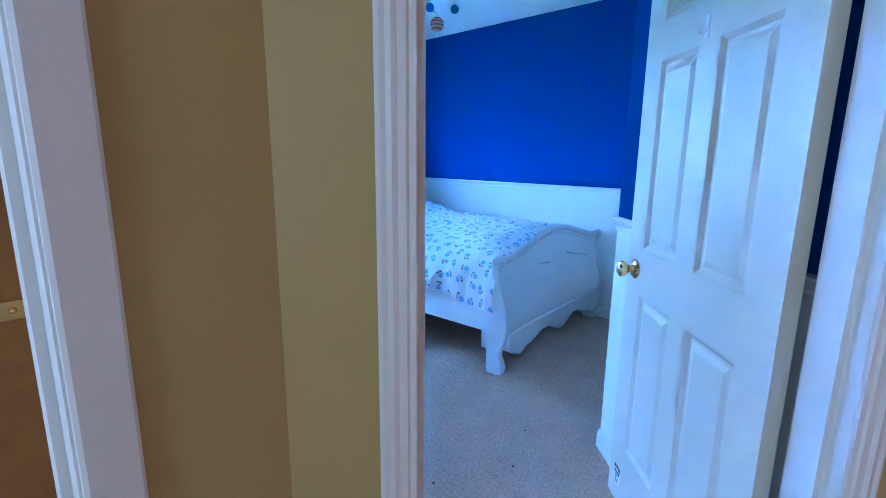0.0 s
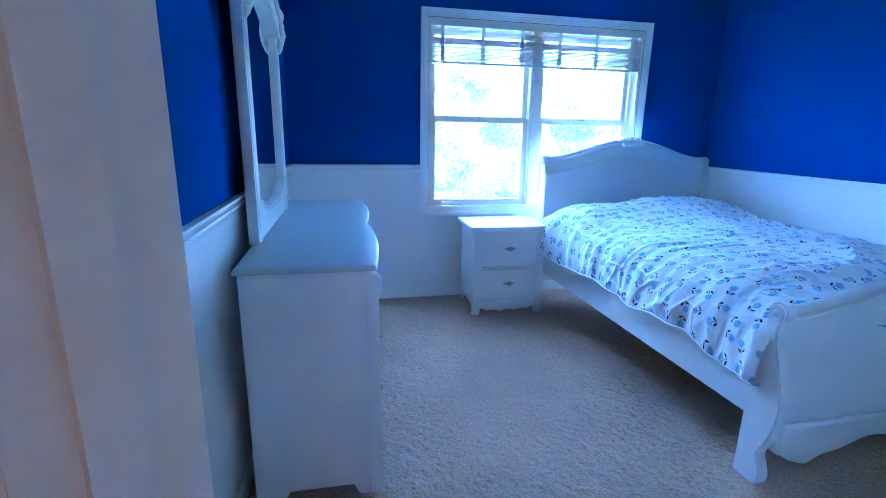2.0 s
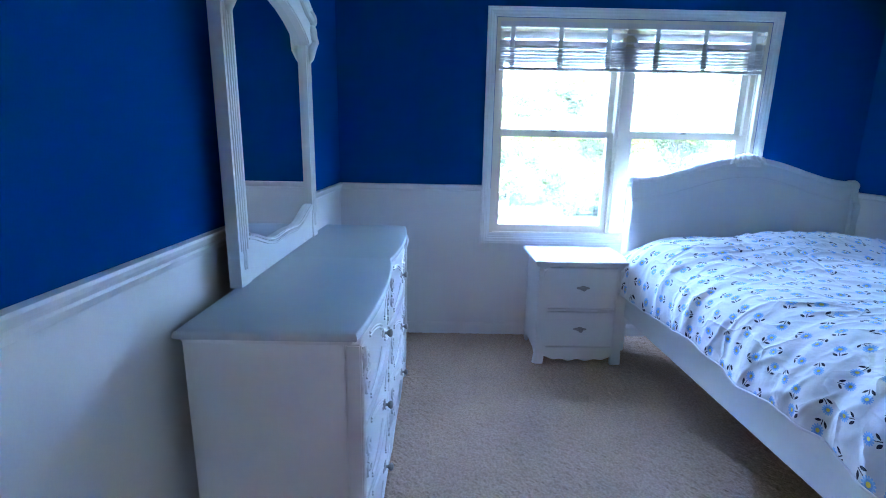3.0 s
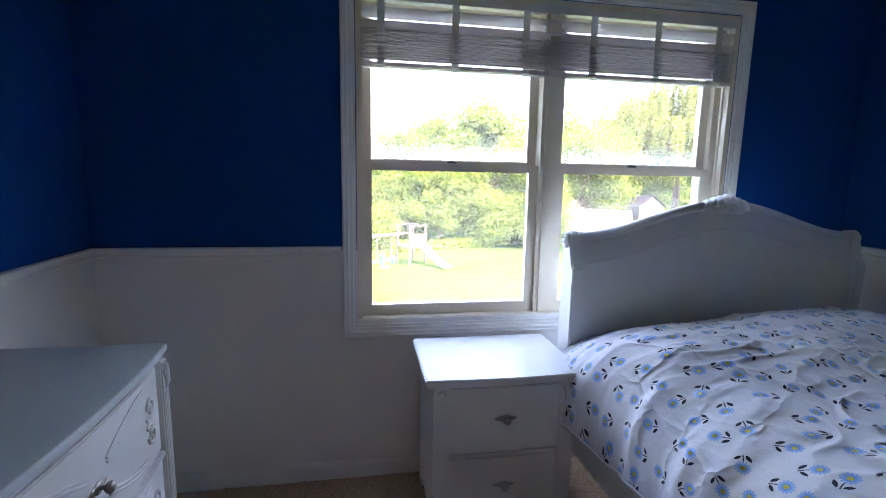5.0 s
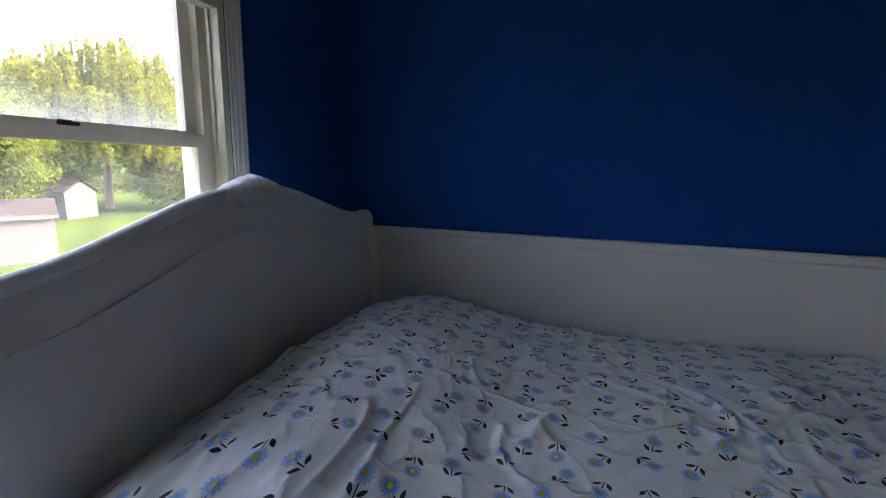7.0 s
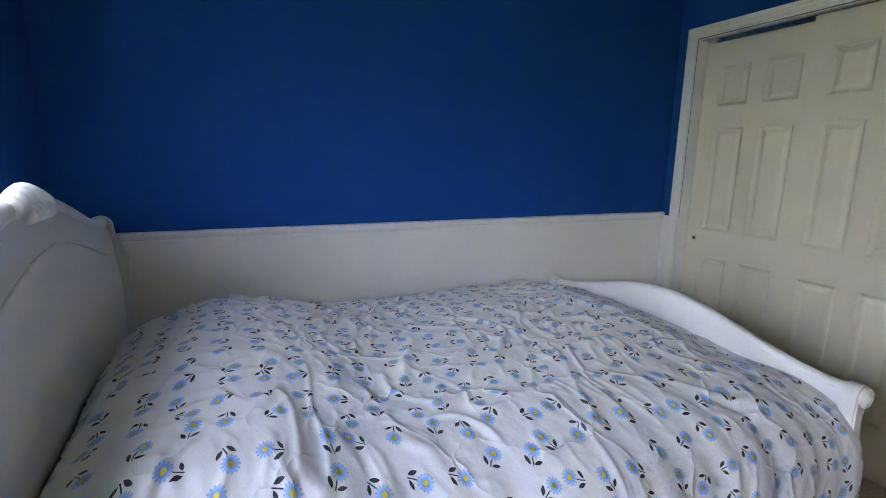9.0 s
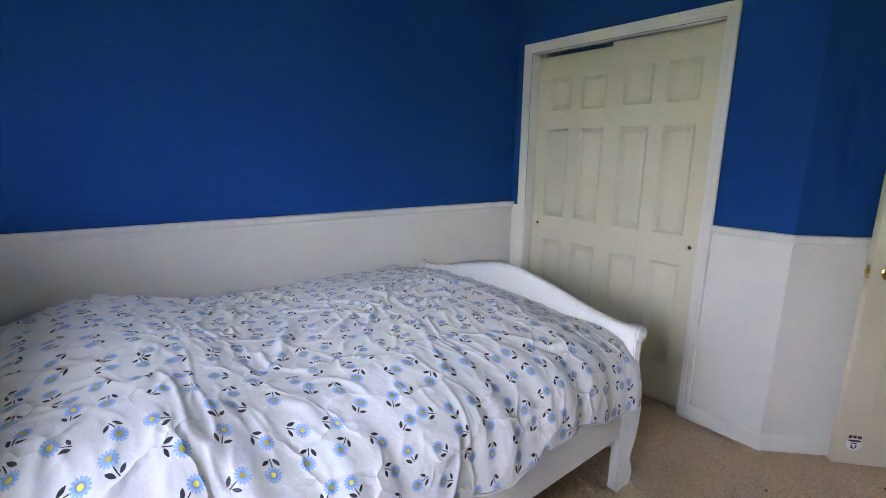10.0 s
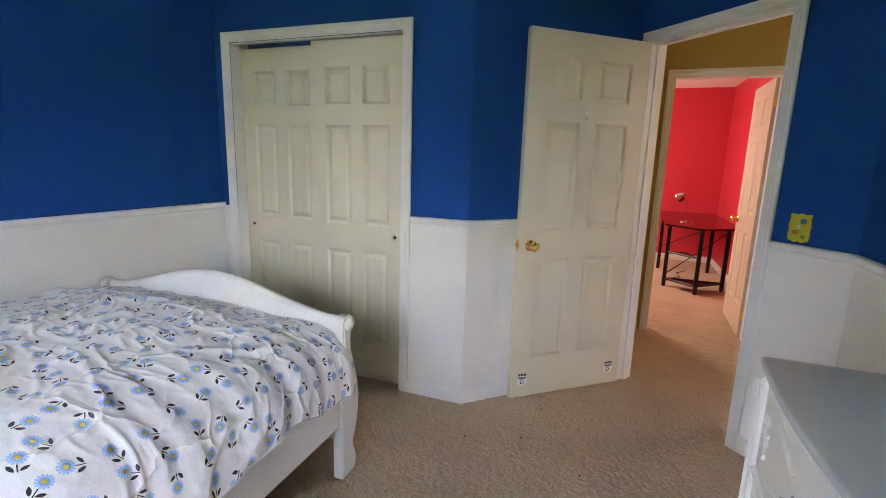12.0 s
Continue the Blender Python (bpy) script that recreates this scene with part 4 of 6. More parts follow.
def duvet():
    """A quilt draped over the mattress: puckered on top, folded down the open side, tucked at the wall."""
    nu, nv = 400, 320
    x0, x1 = 0.030, BL - 0.006
    bm = bmesh.new()
    layer = bm.loops.layers.uv.new("cloth")
    verts, places = [], {}
    for i in range(nu + 1):
        x = x0 + (x1 - x0) * i / nu
        head = smoothstep(-0.22, 0.13, x - x0)
        foot = smoothstep(0.0, 0.30, x1 - x)
        top = 0.615 + 0.125 * head * (0.62 + 0.38 * foot) + 0.084 * math.exp(-((x - 0.38) / 0.25) ** 2)
        hem = 0.425 + 0.012 * math.sin(x * 9.0) + 0.006 * math.sin(x * 23 + 1) - 0.03 * smoothstep(1.6, 1.95, x)
        row = []
        for j in range(nv + 1):
            s = 1.85 * j / nv - 0.07
            if s < 0:
                y, z, ny, nz = 0.02 - s * 0.5, hem + 0.004, -1.0, 0.0
            elif s < 0.46:
                a = s / 0.46 * math.pi / 2
                y = -0.050 + 0.35 * (1 - math.cos(a)) ** 1.35
                z = hem + (top - hem) * math.sin(a) ** 0.80
                ny, nz = -math.cos(a), math.sin(a)
            else:
                k = (s - 0.46) / 1.32
                y = 0.30 + k * 1.125
                crown = 0.045 * math.sin(math.pi * min(1.0, k * 1.02)) - 0.05 * smoothstep(0.80, 1.0, k)
                z, ny, nz = top + crown * (0.4 + 0.6 * foot) * head, 0.0, 1.0
            p = Vector((x, s, 0.0))
            warp = Vector((noise.noise(p * 2.2 + Vector((3, 1, 0))), noise.noise(p * 2.2 + Vector((9, 5, 0))), 0)) * 0.16
            q = p + warp
            soft = noise.noise(q * 2.6) * 0.016 + noise.noise(q * 5.5 + Vector((7, 0, 2))) * 0.011
            crease = 0.0
            for scale, amount, shift, keen in ((4.5, 0.013, 0.0, 6.0), (9.0, 0.011, 4.0, 4.5), (19.0, 0.0055, 9.0, 3.2)):
                r = abs(noise.noise(Vector((q.x * scale, q.y * scale * 0.55, shift))))
                come = smoothstep(-0.25, 0.35, noise.noise(Vector((p.x * scale * 0.6, p.y * scale * 0.6, shift + 20))))
                crease += amount * come * (1.0 - min(1.0, r * keen)) ** 1.6
            hang = 1.0 - smoothstep(0.10, 0.62, s)
            fold = 0.0055 * hang * math.sin(x * 26 + 2.5 * noise.noise(Vector((x * 3, 0, 0))) + s * 2.0) + 0.003 * hang * math.sin(x * 61 + 3 * noise.noise(Vector((x * 5, 2, 0))))
            d = soft + crease * (0.55 + 0.45 * (1 - hang)) + fold - 0.008
            if s < 0:
                d *= max(0.0, 1 + s * 14)
            y2 = min(max(y + ny * d - 0.065 * hang * math.exp(-((x - 0.12) / 0.38) ** 2) * (s > 0), -0.15), BW + 0.02)
            row.append(bm.verts.new((x + 0.4 * d * (1 - foot) * -1, y2, z + nz * d)))
            places[row[-1]] = (x, s)
        verts.append(row)
    low = round(0.075 * nv / 1.85)
    edge = [row[low].co.copy() for row in verts]
    for a, b in zip(verts, verts[1:]):
        for j in range(nv):
            f = bm.faces.new((a[j], b[j], b[j + 1], a[j + 1]))
            f.smooth = True
            for loop in f.loops:
                loop[layer].uv = places[loop.vert]
    ob = part("duvet", bm, duvet_material(), smooth=False)
    for poly in ob.data.polygons:
        poly.use_smooth = True
    ob.matrix_basis = BED
    part("hem", tube(edge[2:-2:3], 0.0045, 8), ob.data.materials[0], ob, "stitched hem of the duvet", smooth=True)
    return tagged(ob, "puffy white duvet printed with blue daisies, spread over the bed", "duvet")


duvet()

# ---- nightstand ----
M_PULL = surface("aged_pewter", (0.42, 0.40, 0.38), 0.32, metal=1.0, fine=150, vary=0.15, bump=0.2, depth=0.001)
NS = pose(-3.245, 1.520, 0, 0, 0, 90)
NW_, ND, NH = 0.585, 0.435, 0.655
stand = thing("nightstand", NS, "white two-drawer nightstand with a scalloped base, by the window", "nightstand")


def bowed(w, y0, bow, n=24, over=0.0):
    return [(-over + (w + 2 * over) * i / n, y0 - bow * math.sin(math.pi * i / n)) for i in range(n + 1)]


part("top", joined(prism(bowed(NW_, 0.0, 0.012) + [(NW_, ND), (0, ND)], NH - 0.020, NH, "z", 0.005), prism([(0.008, 0.01)] + bowed(NW_ - 0.03, 0.012, 0.010, over=0.0)[1:] + [(NW_ - 0.012, ND - 0.004), (0.012, ND - 0.004)], NH - 0.034, NH - 0.019, "z", 0.003)), M_FURNITURE, stand, "overhanging top")
side_outline = [(0.022, 0.0), (0.075, 0.0), (0.085, 0.045), (0.125, 0.062), (ND - 0.11, 0.062), (ND - 0.075, 0.04), (ND - 0.065, 0.0), (ND - 0.012, 0.0), (ND - 0.012, NH - 0.03), (0.022, NH - 0.03)]
for x in (0.036, NW_ - 0.054):
    part("side_panel", prism(side_outline, x, x + 0.018, "x", 0.002), M_FURNITURE, stand)
for x in (0.030, NW_ - 0.090):
    lean = -0.010 if x < 0.1 else 0.010
    part("front_stile", prism([(x - (0.012 if lean < 0 else 0), 0.0), (x + 0.052 + (0.012 if lean > 0 else 0), 0.0), (x + 0.060, 0.10), (x + 0.060, NH - 0.033), (x, NH - 0.033), (x, 0.10)], 0.016, 0.040, "y", 0.003), M_FURNITURE, stand)
    cx = x + 0.03
    part("corbel", joined(moved(ball(0.013, 12, 8), pose(cx, 0.012, NH - 0.058)), tube([(cx - 0.014, 0.014, NH - 0.052), (cx - 0.004, 0.008, NH - 0.068), (cx - 0.010, 0.010, NH - 0.088), (cx - 0.004, 0.014, NH - 0.104)], [0.008, 0.009, 0.007, 0.003], 8)), M_FURNITURE, stand, "small carved corbel", smooth=True)
part("back_panel", box(0.040, NW_ - 0.040, ND - 0.020, ND - 0.012, 0.06, NH - 0.03), M_FURNITURE, stand)
part("rail", box(0.08, NW_ - 0.08, 0.022, 0.040, 0.343, 0.357, 0.002), M_FURNITURE, stand)
part("carcass", box(0.045, NW_ - 0.045, 0.042, 0.050, 0.10, NH - 0.035), M_FURNITURE, stand)
xs = [0.075 + (NW_ - 0.15) * i / 48 for i in range(49)]
wave = lambda x: 0.028 + 0.026 * smoothstep(0.10, 0.24, abs(x - NW_ / 2)) + 0.006 * math.cos((x - NW_ / 2) * 60) * (1 - smoothstep(0.16, 0.2, abs(x - NW_ / 2)))
part("scalloped_apron", prism([(x, wave(x)) for x in xs] + [(NW_ - 0.075, 0.112), (0.075, 0.112)], 0.020, 0.038, "y", 0.002), M_FURNITURE, stand)


def pull(parent, x, y, z, w=0.05):
    plate = part("pull_plate", joined(moved(ball(0.5, 14, 8), pose(x, y - 0.001, z) @ Matrix.Diagonal((w, 0.006, 0.020, 1))), moved(ball(0.5, 12, 8), pose(x, y - 0.002, z) @ Matrix.Diagonal((w * 0.5, 0.010, 0.028, 1)))), M_PULL, parent, "leaf-shaped pewter plate", smooth=True)
    k = part("pull_knob", lathe([(0, 0), (0.005, 0), (0.005, 0.010), (0.010, 0.014), (0.0135, 0.020), (0.012, 0.026), (0.006, 0.029), (0, 0.029)], 12), M_PULL, parent, "faceted pewter knob")
    k.matrix_basis = pose(x, y - 0.003, z, 90, 0, 0)


for z0, z1 in ((0.118, 0.338), (0.362, 0.612)):
    d = part("drawer", prism(bowed(NW_ - 0.166, 0.022, 0.006) + [(NW_ - 0.166, 0.040), (0, 0.040)], z0, z1, "z", 0.003), M_FURNITURE, stand)
    d.matrix_basis = pose(0.083, 0, 0)
    pull(d, (NW_ - 0.166) / 2, 0.016, (z0 + z1) / 2 + 0.005, 0.085)

# ---- dresser ----
DR = pose(-1.632, 0.808, 0, 0, 0, 180)
DW, DD, DH = 1.494, 0.472, 0.872
M_TOP = surface("grey_white_top", (0.47, 0.52, 0.53), 0.40, fine=40, broad=1.5, vary=0.02, bump=0.04, rough_vary=0.02)
dresser = thing("dresser", DR, "white six-drawer dresser with serpentine front and carved drawers", "dresser")


def front_y(x):
    """The serpentine front: two bows meeting in a cusp."""
    t = (x / (DW / 2)) % 1.0 if 0 < x < DW else 0.0
    return 0.040 - 0.028 * math.sin(math.pi * t) ** 0.75



def serpentine_slab(layers):
    """A board with the serpentine front, its edge shaped by layers of (inset, height)."""
    n = 72
    levels = []
    for inset, z in layers:
        xs = [inset + (DW - 2 * inset) * i / n for i in range(n + 1)]
        lip = [front_y(DW * i / n) + inset for i in range(n + 1)]
        levels.append(([(x, y, z) for x, y in zip(xs, lip)], [(x, DD - inset, z) for x in xs]))
    pieces = [grid([[a, b] for a, b in zip(*levels[0])]), grid([[a, b] for a, b in zip(*levels[-1])])]
    pieces += [grid([lv[0] for lv in levels]), grid([lv[1] for lv in levels])]
    for k in (0, -1):
        pieces.append(grid([[lv[0][k], lv[1][k]] for lv in levels]))
    bm = joined(*pieces)
    bmesh.ops.remove_doubles(bm, verts=bm.verts, dist=1e-5)
    return bm


part("top", serpentine_slab([(0.005, DH - 0.022), (0.0, DH - 0.018), (0.0, DH - 0.008), (0.002, DH - 0.003), (0.006, DH)]), M_TOP, dresser, "smooth grey-white top with a moulded edge", smooth=True)
part("top_moulding", serpentine_slab([(0.020, DH - 0.037), (0.014, DH - 0.030), (0.012, DH - 0.0225)]), M_FURNITURE, dresser, smooth=True)
for x in (0.020, DW - 0.040):
    part("side_panel", prism([(0.074, 0.0), (0.11, 0.0), (0.13, 0.045), (DD - 0.12, 0.045), (DD - 0.10, 0.0), (DD - 0.008, 0.0), (DD - 0.008, DH - 0.03), (0.074, DH - 0.03)], x + 0.004, x + 0.024 if x < 0.5 else x + 0.016, "x", 0.003), M_FURNITURE, dresser)
for x in (0.020, DW - 0.058):
    st = part("corner_post", prism([(x, 0.0), (x + 0.038, 0.0), (x + 0.038, DH - 0.036), (x, DH - 0.036)], 0.034, 0.072, "y", 0.004), M_FURNITURE, dresser)
    for k in range(3):
        part("flute", tube([(x + 0.010 + 0.009 * k, 0.034, 0.10), (x + 0.010 + 0.009 * k, 0.034, 0.75)], 0.0028, 6), M_FURNITURE, st)
    part("corbel", joined(moved(ball(0.013, 12, 8), pose(x + 0.019, 0.036, 0.812)), tube([(x + 0.019, 0.032, 0.825), (x + 0.014, 0.028, 0.80), (x + 0.023, 0.030, 0.775), (x + 0.019, 0.034, 0.755)], [0.008, 0.009, 0.007, 0.003], 8)), M_FURNITURE, st, "carved corbel", smooth=True)
part("back_panel", box(0.040, DW - 0.040, DD - 0.018, DD - 0.010, 0.05, DH - 0.03), M_FURNITURE, dresser)
part("carcass", box(0.042, DW - 0.042, 0.070, 0.080, 0.06, DH - 0.036), M_FURNITURE, dresser)
ax = [0.055 + (DW - 0.11) * i / 90 for i in range(91)]
part("scalloped_apron", prism([(x, 0.030 + 0.030 * abs(math.sin((x - DW / 2) * 8.0)) ** 0.7) for x in ax] + [(DW - 0.055, 0.095), (0.055, 0.095)], 0.036, 0.056, "y", 0.002), M_FURNITURE, dresser)


def curved_bar(points, r, off=0.0):
    """A raised carved line on the serpentine front."""
    return tube([(x, front_y(x) + 0.0165 - off, z) for x, z in points], r * 1.35, 6)


def carving(x0, x1, z0, z1):
    """Flowing double lines and scrolls at both ends of a drawer."""
    w, h, c = x1 - x0, z1 - z0, (z0 + z1) / 2
    lines = []
    for s in (-1, 1):
        for extra in (0.0, 0.010):
            pts = []
            for i in range(25):
                t = i / 24
                x = x0 + w * (0.16 + 0.68 * t)
                pts.append((x, c + s * (h * 0.27 + extra + 0.022 * math.cos(t * math.tau) - 0.020 * math.exp(-((t - 0.5) / 0.14) ** 2))))
            lines += [curved_bar(pts[:11], 0.0032), curved_bar(pts[14:], 0.0032)]
        for e in (0, 1):
            cx = x0 + w * (0.10 if e == 0 else 0.90)
            flip = 1 if e == 0 else -1
            spiral = [(cx + flip * (0.024 - 0.0011 * k) * math.cos(k * 0.42), c + s * (h * 0.15 + (0.026 - 0.0011 * k) * math.sin(k * 0.42))) for k in range(20)]
            lines.append(curved_bar(spiral, 0.0042))
            lines.append(curved_bar([(cx + flip * 0.030, c + s * 0.012), (cx + flip * 0.012, c + s * 0.004), (cx - flip * 0.006, c + s * 0.014)], 0.004))
    return lines


def drawer_front(x0, x1, z0, z1):
    m = 26
    xs = [x0 + (x1 - x0) * i / m for i in range(m + 1)]
    outline = [(x, front_y(x) + 0.018) for x in xs] + [(x, front_y(x) + 0.040) for x in reversed(xs)]
    return prism(outline, z0, z1, "z", 0.003)


for x0, x1 in ((0.062, DW / 2 - 0.008), (DW / 2 + 0.008, DW - 0.062)):
    for z0, z1 in ((0.100, 0.322), (0.334, 0.566), (0.588, 0.828)):
        d = part("drawer", drawer_front(x0, x1, z0, z1), M_FURNITURE, dresser)
        for line in carving(x0, x1, z0, z1):
            part("carving", line, M_FURNITURE, d, "raised scroll carving", smooth=True)
        for px in ((x0 + x1) / 2,):
            pull(d, px, front_y(px) + 0.017, (z0 + z1) / 2, 0.07)
    part("ledge", prism([(x0 + (x1 - x0) * i / 26, front_y(x0 + (x1 - x0) * i / 26) + 0.008) for i in range(27)] + [(x1, 0.07), (x0, 0.07)], 0.570, 0.584, "z", 0.003), M_FURNITURE, dresser)

# ---- mirror standing on the dresser ----
MIRROR = DR @ pose(0.334, DD - 0.015, DH)
MW = 0.885
mirror = thing("dresser_mirror", MIRROR, "tall white carved mirror standing on the dresser", "mirror")
for x in (0.0, MW - 0.078):
    post = part("fluted_post", box(x, x + 0.078, -0.012, 0.024, 0.0, 0.86, 0.003), M_FURNITURE, mirror)
    for k in range(4):
        part("flute", tube([(x + 0.016 + 0.015 * k, -0.012, 0.05 + (0.06 if k in (0, 3) else 0)), (x + 0.016 + 0.015 * k, -0.012, 0.80)], 0.0042, 6), M_FURNITURE, post)
sill_z = lambda x: 0.098 + 0.058 * smoothstep(0.10, 0.40, abs(x - MW / 2)) + 0.004 * math.cos((x - MW / 2) * 16)
mx = [0.078 + (MW - 0.156) * i / 60 for i in range(61)]
part("bottom_rail", prism([(0.078, 0.0), (MW - 0.078, 0.0)] + [(x, sill_z(x)) for x in reversed(mx)], -0.010, 0.022, "y", 0.003), M_FURNITURE, mirror, "wavy bottom rail")
part("inner_bead", joined(tube([(x, -0.012, sill_z(x) - 0.006) for x in mx], 0.005, 6), tube([(x, -0.012, sill_z(x) - 0.020) for x in mx], 0.003, 6)), M_FURNITURE, mirror)
head_z = lambda x: 0.84 + 0.10 * max(0.0, math.sin(math.pi * (x - 0.078) / (MW - 0.156))) ** 0.7
part("mirror_glass", prism([(0.07, 0.03), (MW - 0.07, 0.03), (MW - 0.07, 1.0), (0.07, 1.0)], 0.006, 0.010, "y"), M_MIRROR, mirror, "clear silvered glass")
part("backing", box(0.04, MW - 0.04, 0.024, 0.030, 0.02, 1.02), M_WOOD, mirror)
crown = lambda x: 1.00 + 0.16 * max(0.0, math.sin(math.pi * (x + 0.03) / (MW + 0.06))) ** 1.3
cx_ = [-0.03 + (MW + 0.06) * i / 60 for i in range(61)]
part("crown", prism([(x, crown(x)) for x in cx_] + [(MW + 0.03, 0.90), (MW - 0.02, 0.86)] + [(x, head_z(x)) for x in reversed(mx)] + [(0.02, 0.86), (-0.03, 0.90)], -0.030, 0.022, "y", 0.005), M_FURNITURE, mirror, "arched carved crown")
for x, s in ((0.0, 1), (MW, -1)):
    c = x + s * 0.03
    part("carved_swag", joined(moved(ball(0.034, 14, 10), pose(c, -0.032, 0.955) @ Matrix.Diagonal((1, 0.6, 1, 1))), moved(ball(0.026, 12, 8), pose(c + s * 0.005, -0.034, 0.905) @ Matrix.Diagonal((1, 0.7, 1.2, 1))), tube([(c + s * 0.012, -0.028, 0.90), (c - s * 0.008, -0.036, 0.865), (c + s * 0.012, -0.030, 0.83), (c + s * 0.002, -0.022, 0.795), (c + s * 0.010, -0.014, 0.775)], [0.024, 0.021, 0.018, 0.013, 0.006], 10), tube([(c + s * 0.02, -0.032, 0.95), (c + s * 0.10, -0.034, 0.965), (c + s * 0.20, -0.034, 1.01), (c + s * 0.30, -0.034, 1.06)], [0.016, 0.014, 0.012, 0.006], 8)), M_FURNITURE, mirror, "carved leafy swag", smooth=True)

# ---- planets hanging from the ceiling ----
M_SUN = surface("yellow_plastic", (0.85, 0.70, 0.02), 0.3, fine=30, broad=8, vary=0.08, bump=0.05)
M_ROD = surface("thin_grey_wire", (0.25, 0.26, 0.28), 0.4, metal=0.6)
PLANETS = [
    ("banded_planet", (-2.235, 2.48, 2.140), 0.046, (0.62, 0.30, 0.14)), ("teal_planet", (-2.52, 2.27, 2.135), 0.021, (0.02, 0.13, 0.20)),
    ("red_planet", (-2.486, 2.50, 2.120), 0.021, (0.45, 0.07, 0.04)), ("tan_planet", (-2.75, 2.34, 2.135), 0.017, (0.45, 0.26, 0.13)),
    ("blue_planet", (-2.05, 2.21, 2.150), 0.026, (0.03, 0.10, 0.45)), ("green_planet", (-1.957, 2.33, 2.150), 0.026, (0.02, 0.17, 0.22)),
    ("grey_planet", (-2.42, 2.16, 2.19), 0.011, (0.15, 0.17, 0.20)), ("orange_planet", (-2.30, 2.05, 2.16), 0.030, (0.55, 0.22, 0.10)),
]
mobile = thing("planet_mobile", pose(-2.31, 2.275, 0), "solar-system mobile with a yellow sun hanging from the ceiling", "mobile")
part("sun", moved(ball(0.108, 28, 14, 0.46), pose(0, 0, 2.150)), M_SUN, mobile, "flattened yellow sun", smooth=True)
part("hub", joined(moved(lathe([(0, 0), (0.055, 0), (0.062, 0.015), (0.05, 0.04), (0.02, 0.055), (0, 0.055)], 24), pose(0, 0, CEIL - 0.056)), tube([(0, 0, CEIL - 0.05), (0, 0, 2.19)], 0.007, 8)), M_ROD, mobile, "grey motor hub", smooth=True)
for name, (x, y, z), r, colour in PLANETS:
    x, y = x + 2.31, y - 2.275
    m = surface(name + "_paint", colour, 0.35, fine=25, broad=14, vary=0.25, bump=0.05)
    if name == "banded_planet":
        wave = m.node_tree.nodes.new("ShaderNodeTexWave")
        wave.bands_direction = "Z"
        wave.inputs["Scale"].default_value, wave.inputs["Distortion"].default_value = 14.0, 1.2
        geo = m.node_tree.nodes.new("ShaderNodeNewGeometry")
        m.node_tree.links.new(geo.outputs["Position"], wave.inputs["Vector"])
        ramp = m.node_tree.nodes.new("ShaderNodeValToRGB")
        ramp.color_ramp.elements[0].color, ramp.color_ramp.elements[1].color = (0.30, 0.10, 0.05, 1), (0.75, 0.42, 0.24, 1)
        m.node_tree.links.new(wave.outputs["Fac"], ramp.inputs["Fac"])
        m.node_tree.links.new(ramp.outputs["Color"], m.node_tree.nodes["Principled BSDF"].inputs["Base Color"])
    arm = part("arm", tube([(0, 0, 2.215), (x * 0.5, y * 0.5, 2.228), (x, y, 2.21), (x, y, z + r * 0.9)], 0.0016, 6), M_ROD, mobile, "thin wire arm")
    part("planet", moved(ball(r, 20, 12), pose(x, y, z)), m, arm, "small painted " + name.replace("_", " "), smooth=True)

# ---- decorated switch plate beside the door ----
M_PLATE = surface("yellow_glitter_plate", (0.55, 0.52, 0.03), 0.4, fine=300, broad=30, vary=0.2, bump=0.2)
plate = thing("switch_plate", DOOR_POSE @ pose(0.217, 0, 1.122), "yellow decorated light-switch plate above the chair rail", "switch plate")
outline = []
for i in range(48):
    a = i * math.tau / 48
    r = 1.0 + 0.045 * math.sin(a * 9)
    c, s = math.cos(a), math.sin(a)
    k = 1 / max(abs(c), abs(s)) ** 0.8
    outline.append((0.043 * r * c * k, 0.060 * r * s * k))
part("cover", prism(outline, 0.0005, 0.007, "y", 0.0015), M_PLATE, plate)
for x, z, w, h, colour in ((-0.012, 0.030, 0.026, 0.026, (0.05, 0.22, 0.30)), (0.014, -0.018, 0.030, 0.020, (0.60, 0.16, 0.02)), (-0.018, -0.036, 0.022, 0.020, (0.20, 0.30, 0.04))):
    part("motif", moved(lathe([(0, 0), (0.5, 0), (0.46, 0.4), (0, 0.5)], 14), pose(x, 0.0068, z, -90, 0, 0) @ Matrix.Diagonal((w, h, 0.003, 1))), surface("motif_paint", colour, 0.4, fine=200, vary=0.2), plate, "small painted motif")
part("toggle", box(-0.004, 0.004, 0.006, 0.016, -0.003, 0.012, 0.0015), M_TRIM, plate, "white toggle")

# ---- the side room off the landing, a sliver of it in view ----
casing("side_room_casing", WEST_POSE, 0.265, 1.02, 0, 2.03, "white moulded casing of the side room's doorway", profile=FLAT)
jamb("side_room_jamb", WEST_POSE, 0.265, 1.01, 2.03, 0.11, "white lining of the side room's doorway")
cab = thing("oak_cabinet", pose(-1.30, 0.06, 0), "tall honey-oak cabinet with a small brass catch", "cabinet")
part("body", box(-0.30, 0.0, -0.10, 0.11, 0.0, 1.95, 0.004), M_WOOD, cab)
part("cabinet_door", box(0.001, 0.018, -0.09, 0.10, 0.98, 1.90, 0.004), M_WOOD, cab)
part("cabinet_door", box(0.001, 0.018, -0.09, 0.10, 0.08, 0.955, 0.004), M_WOOD, cab)
part("catch", joined(box(0.018, 0.026, 0.02, 0.07, 0.945, 0.985, 0.003), moved(ball(0.007, 10, 6), pose(0.03, 0.05, 0.965))), M_BRASS, cab, "small brass catch")

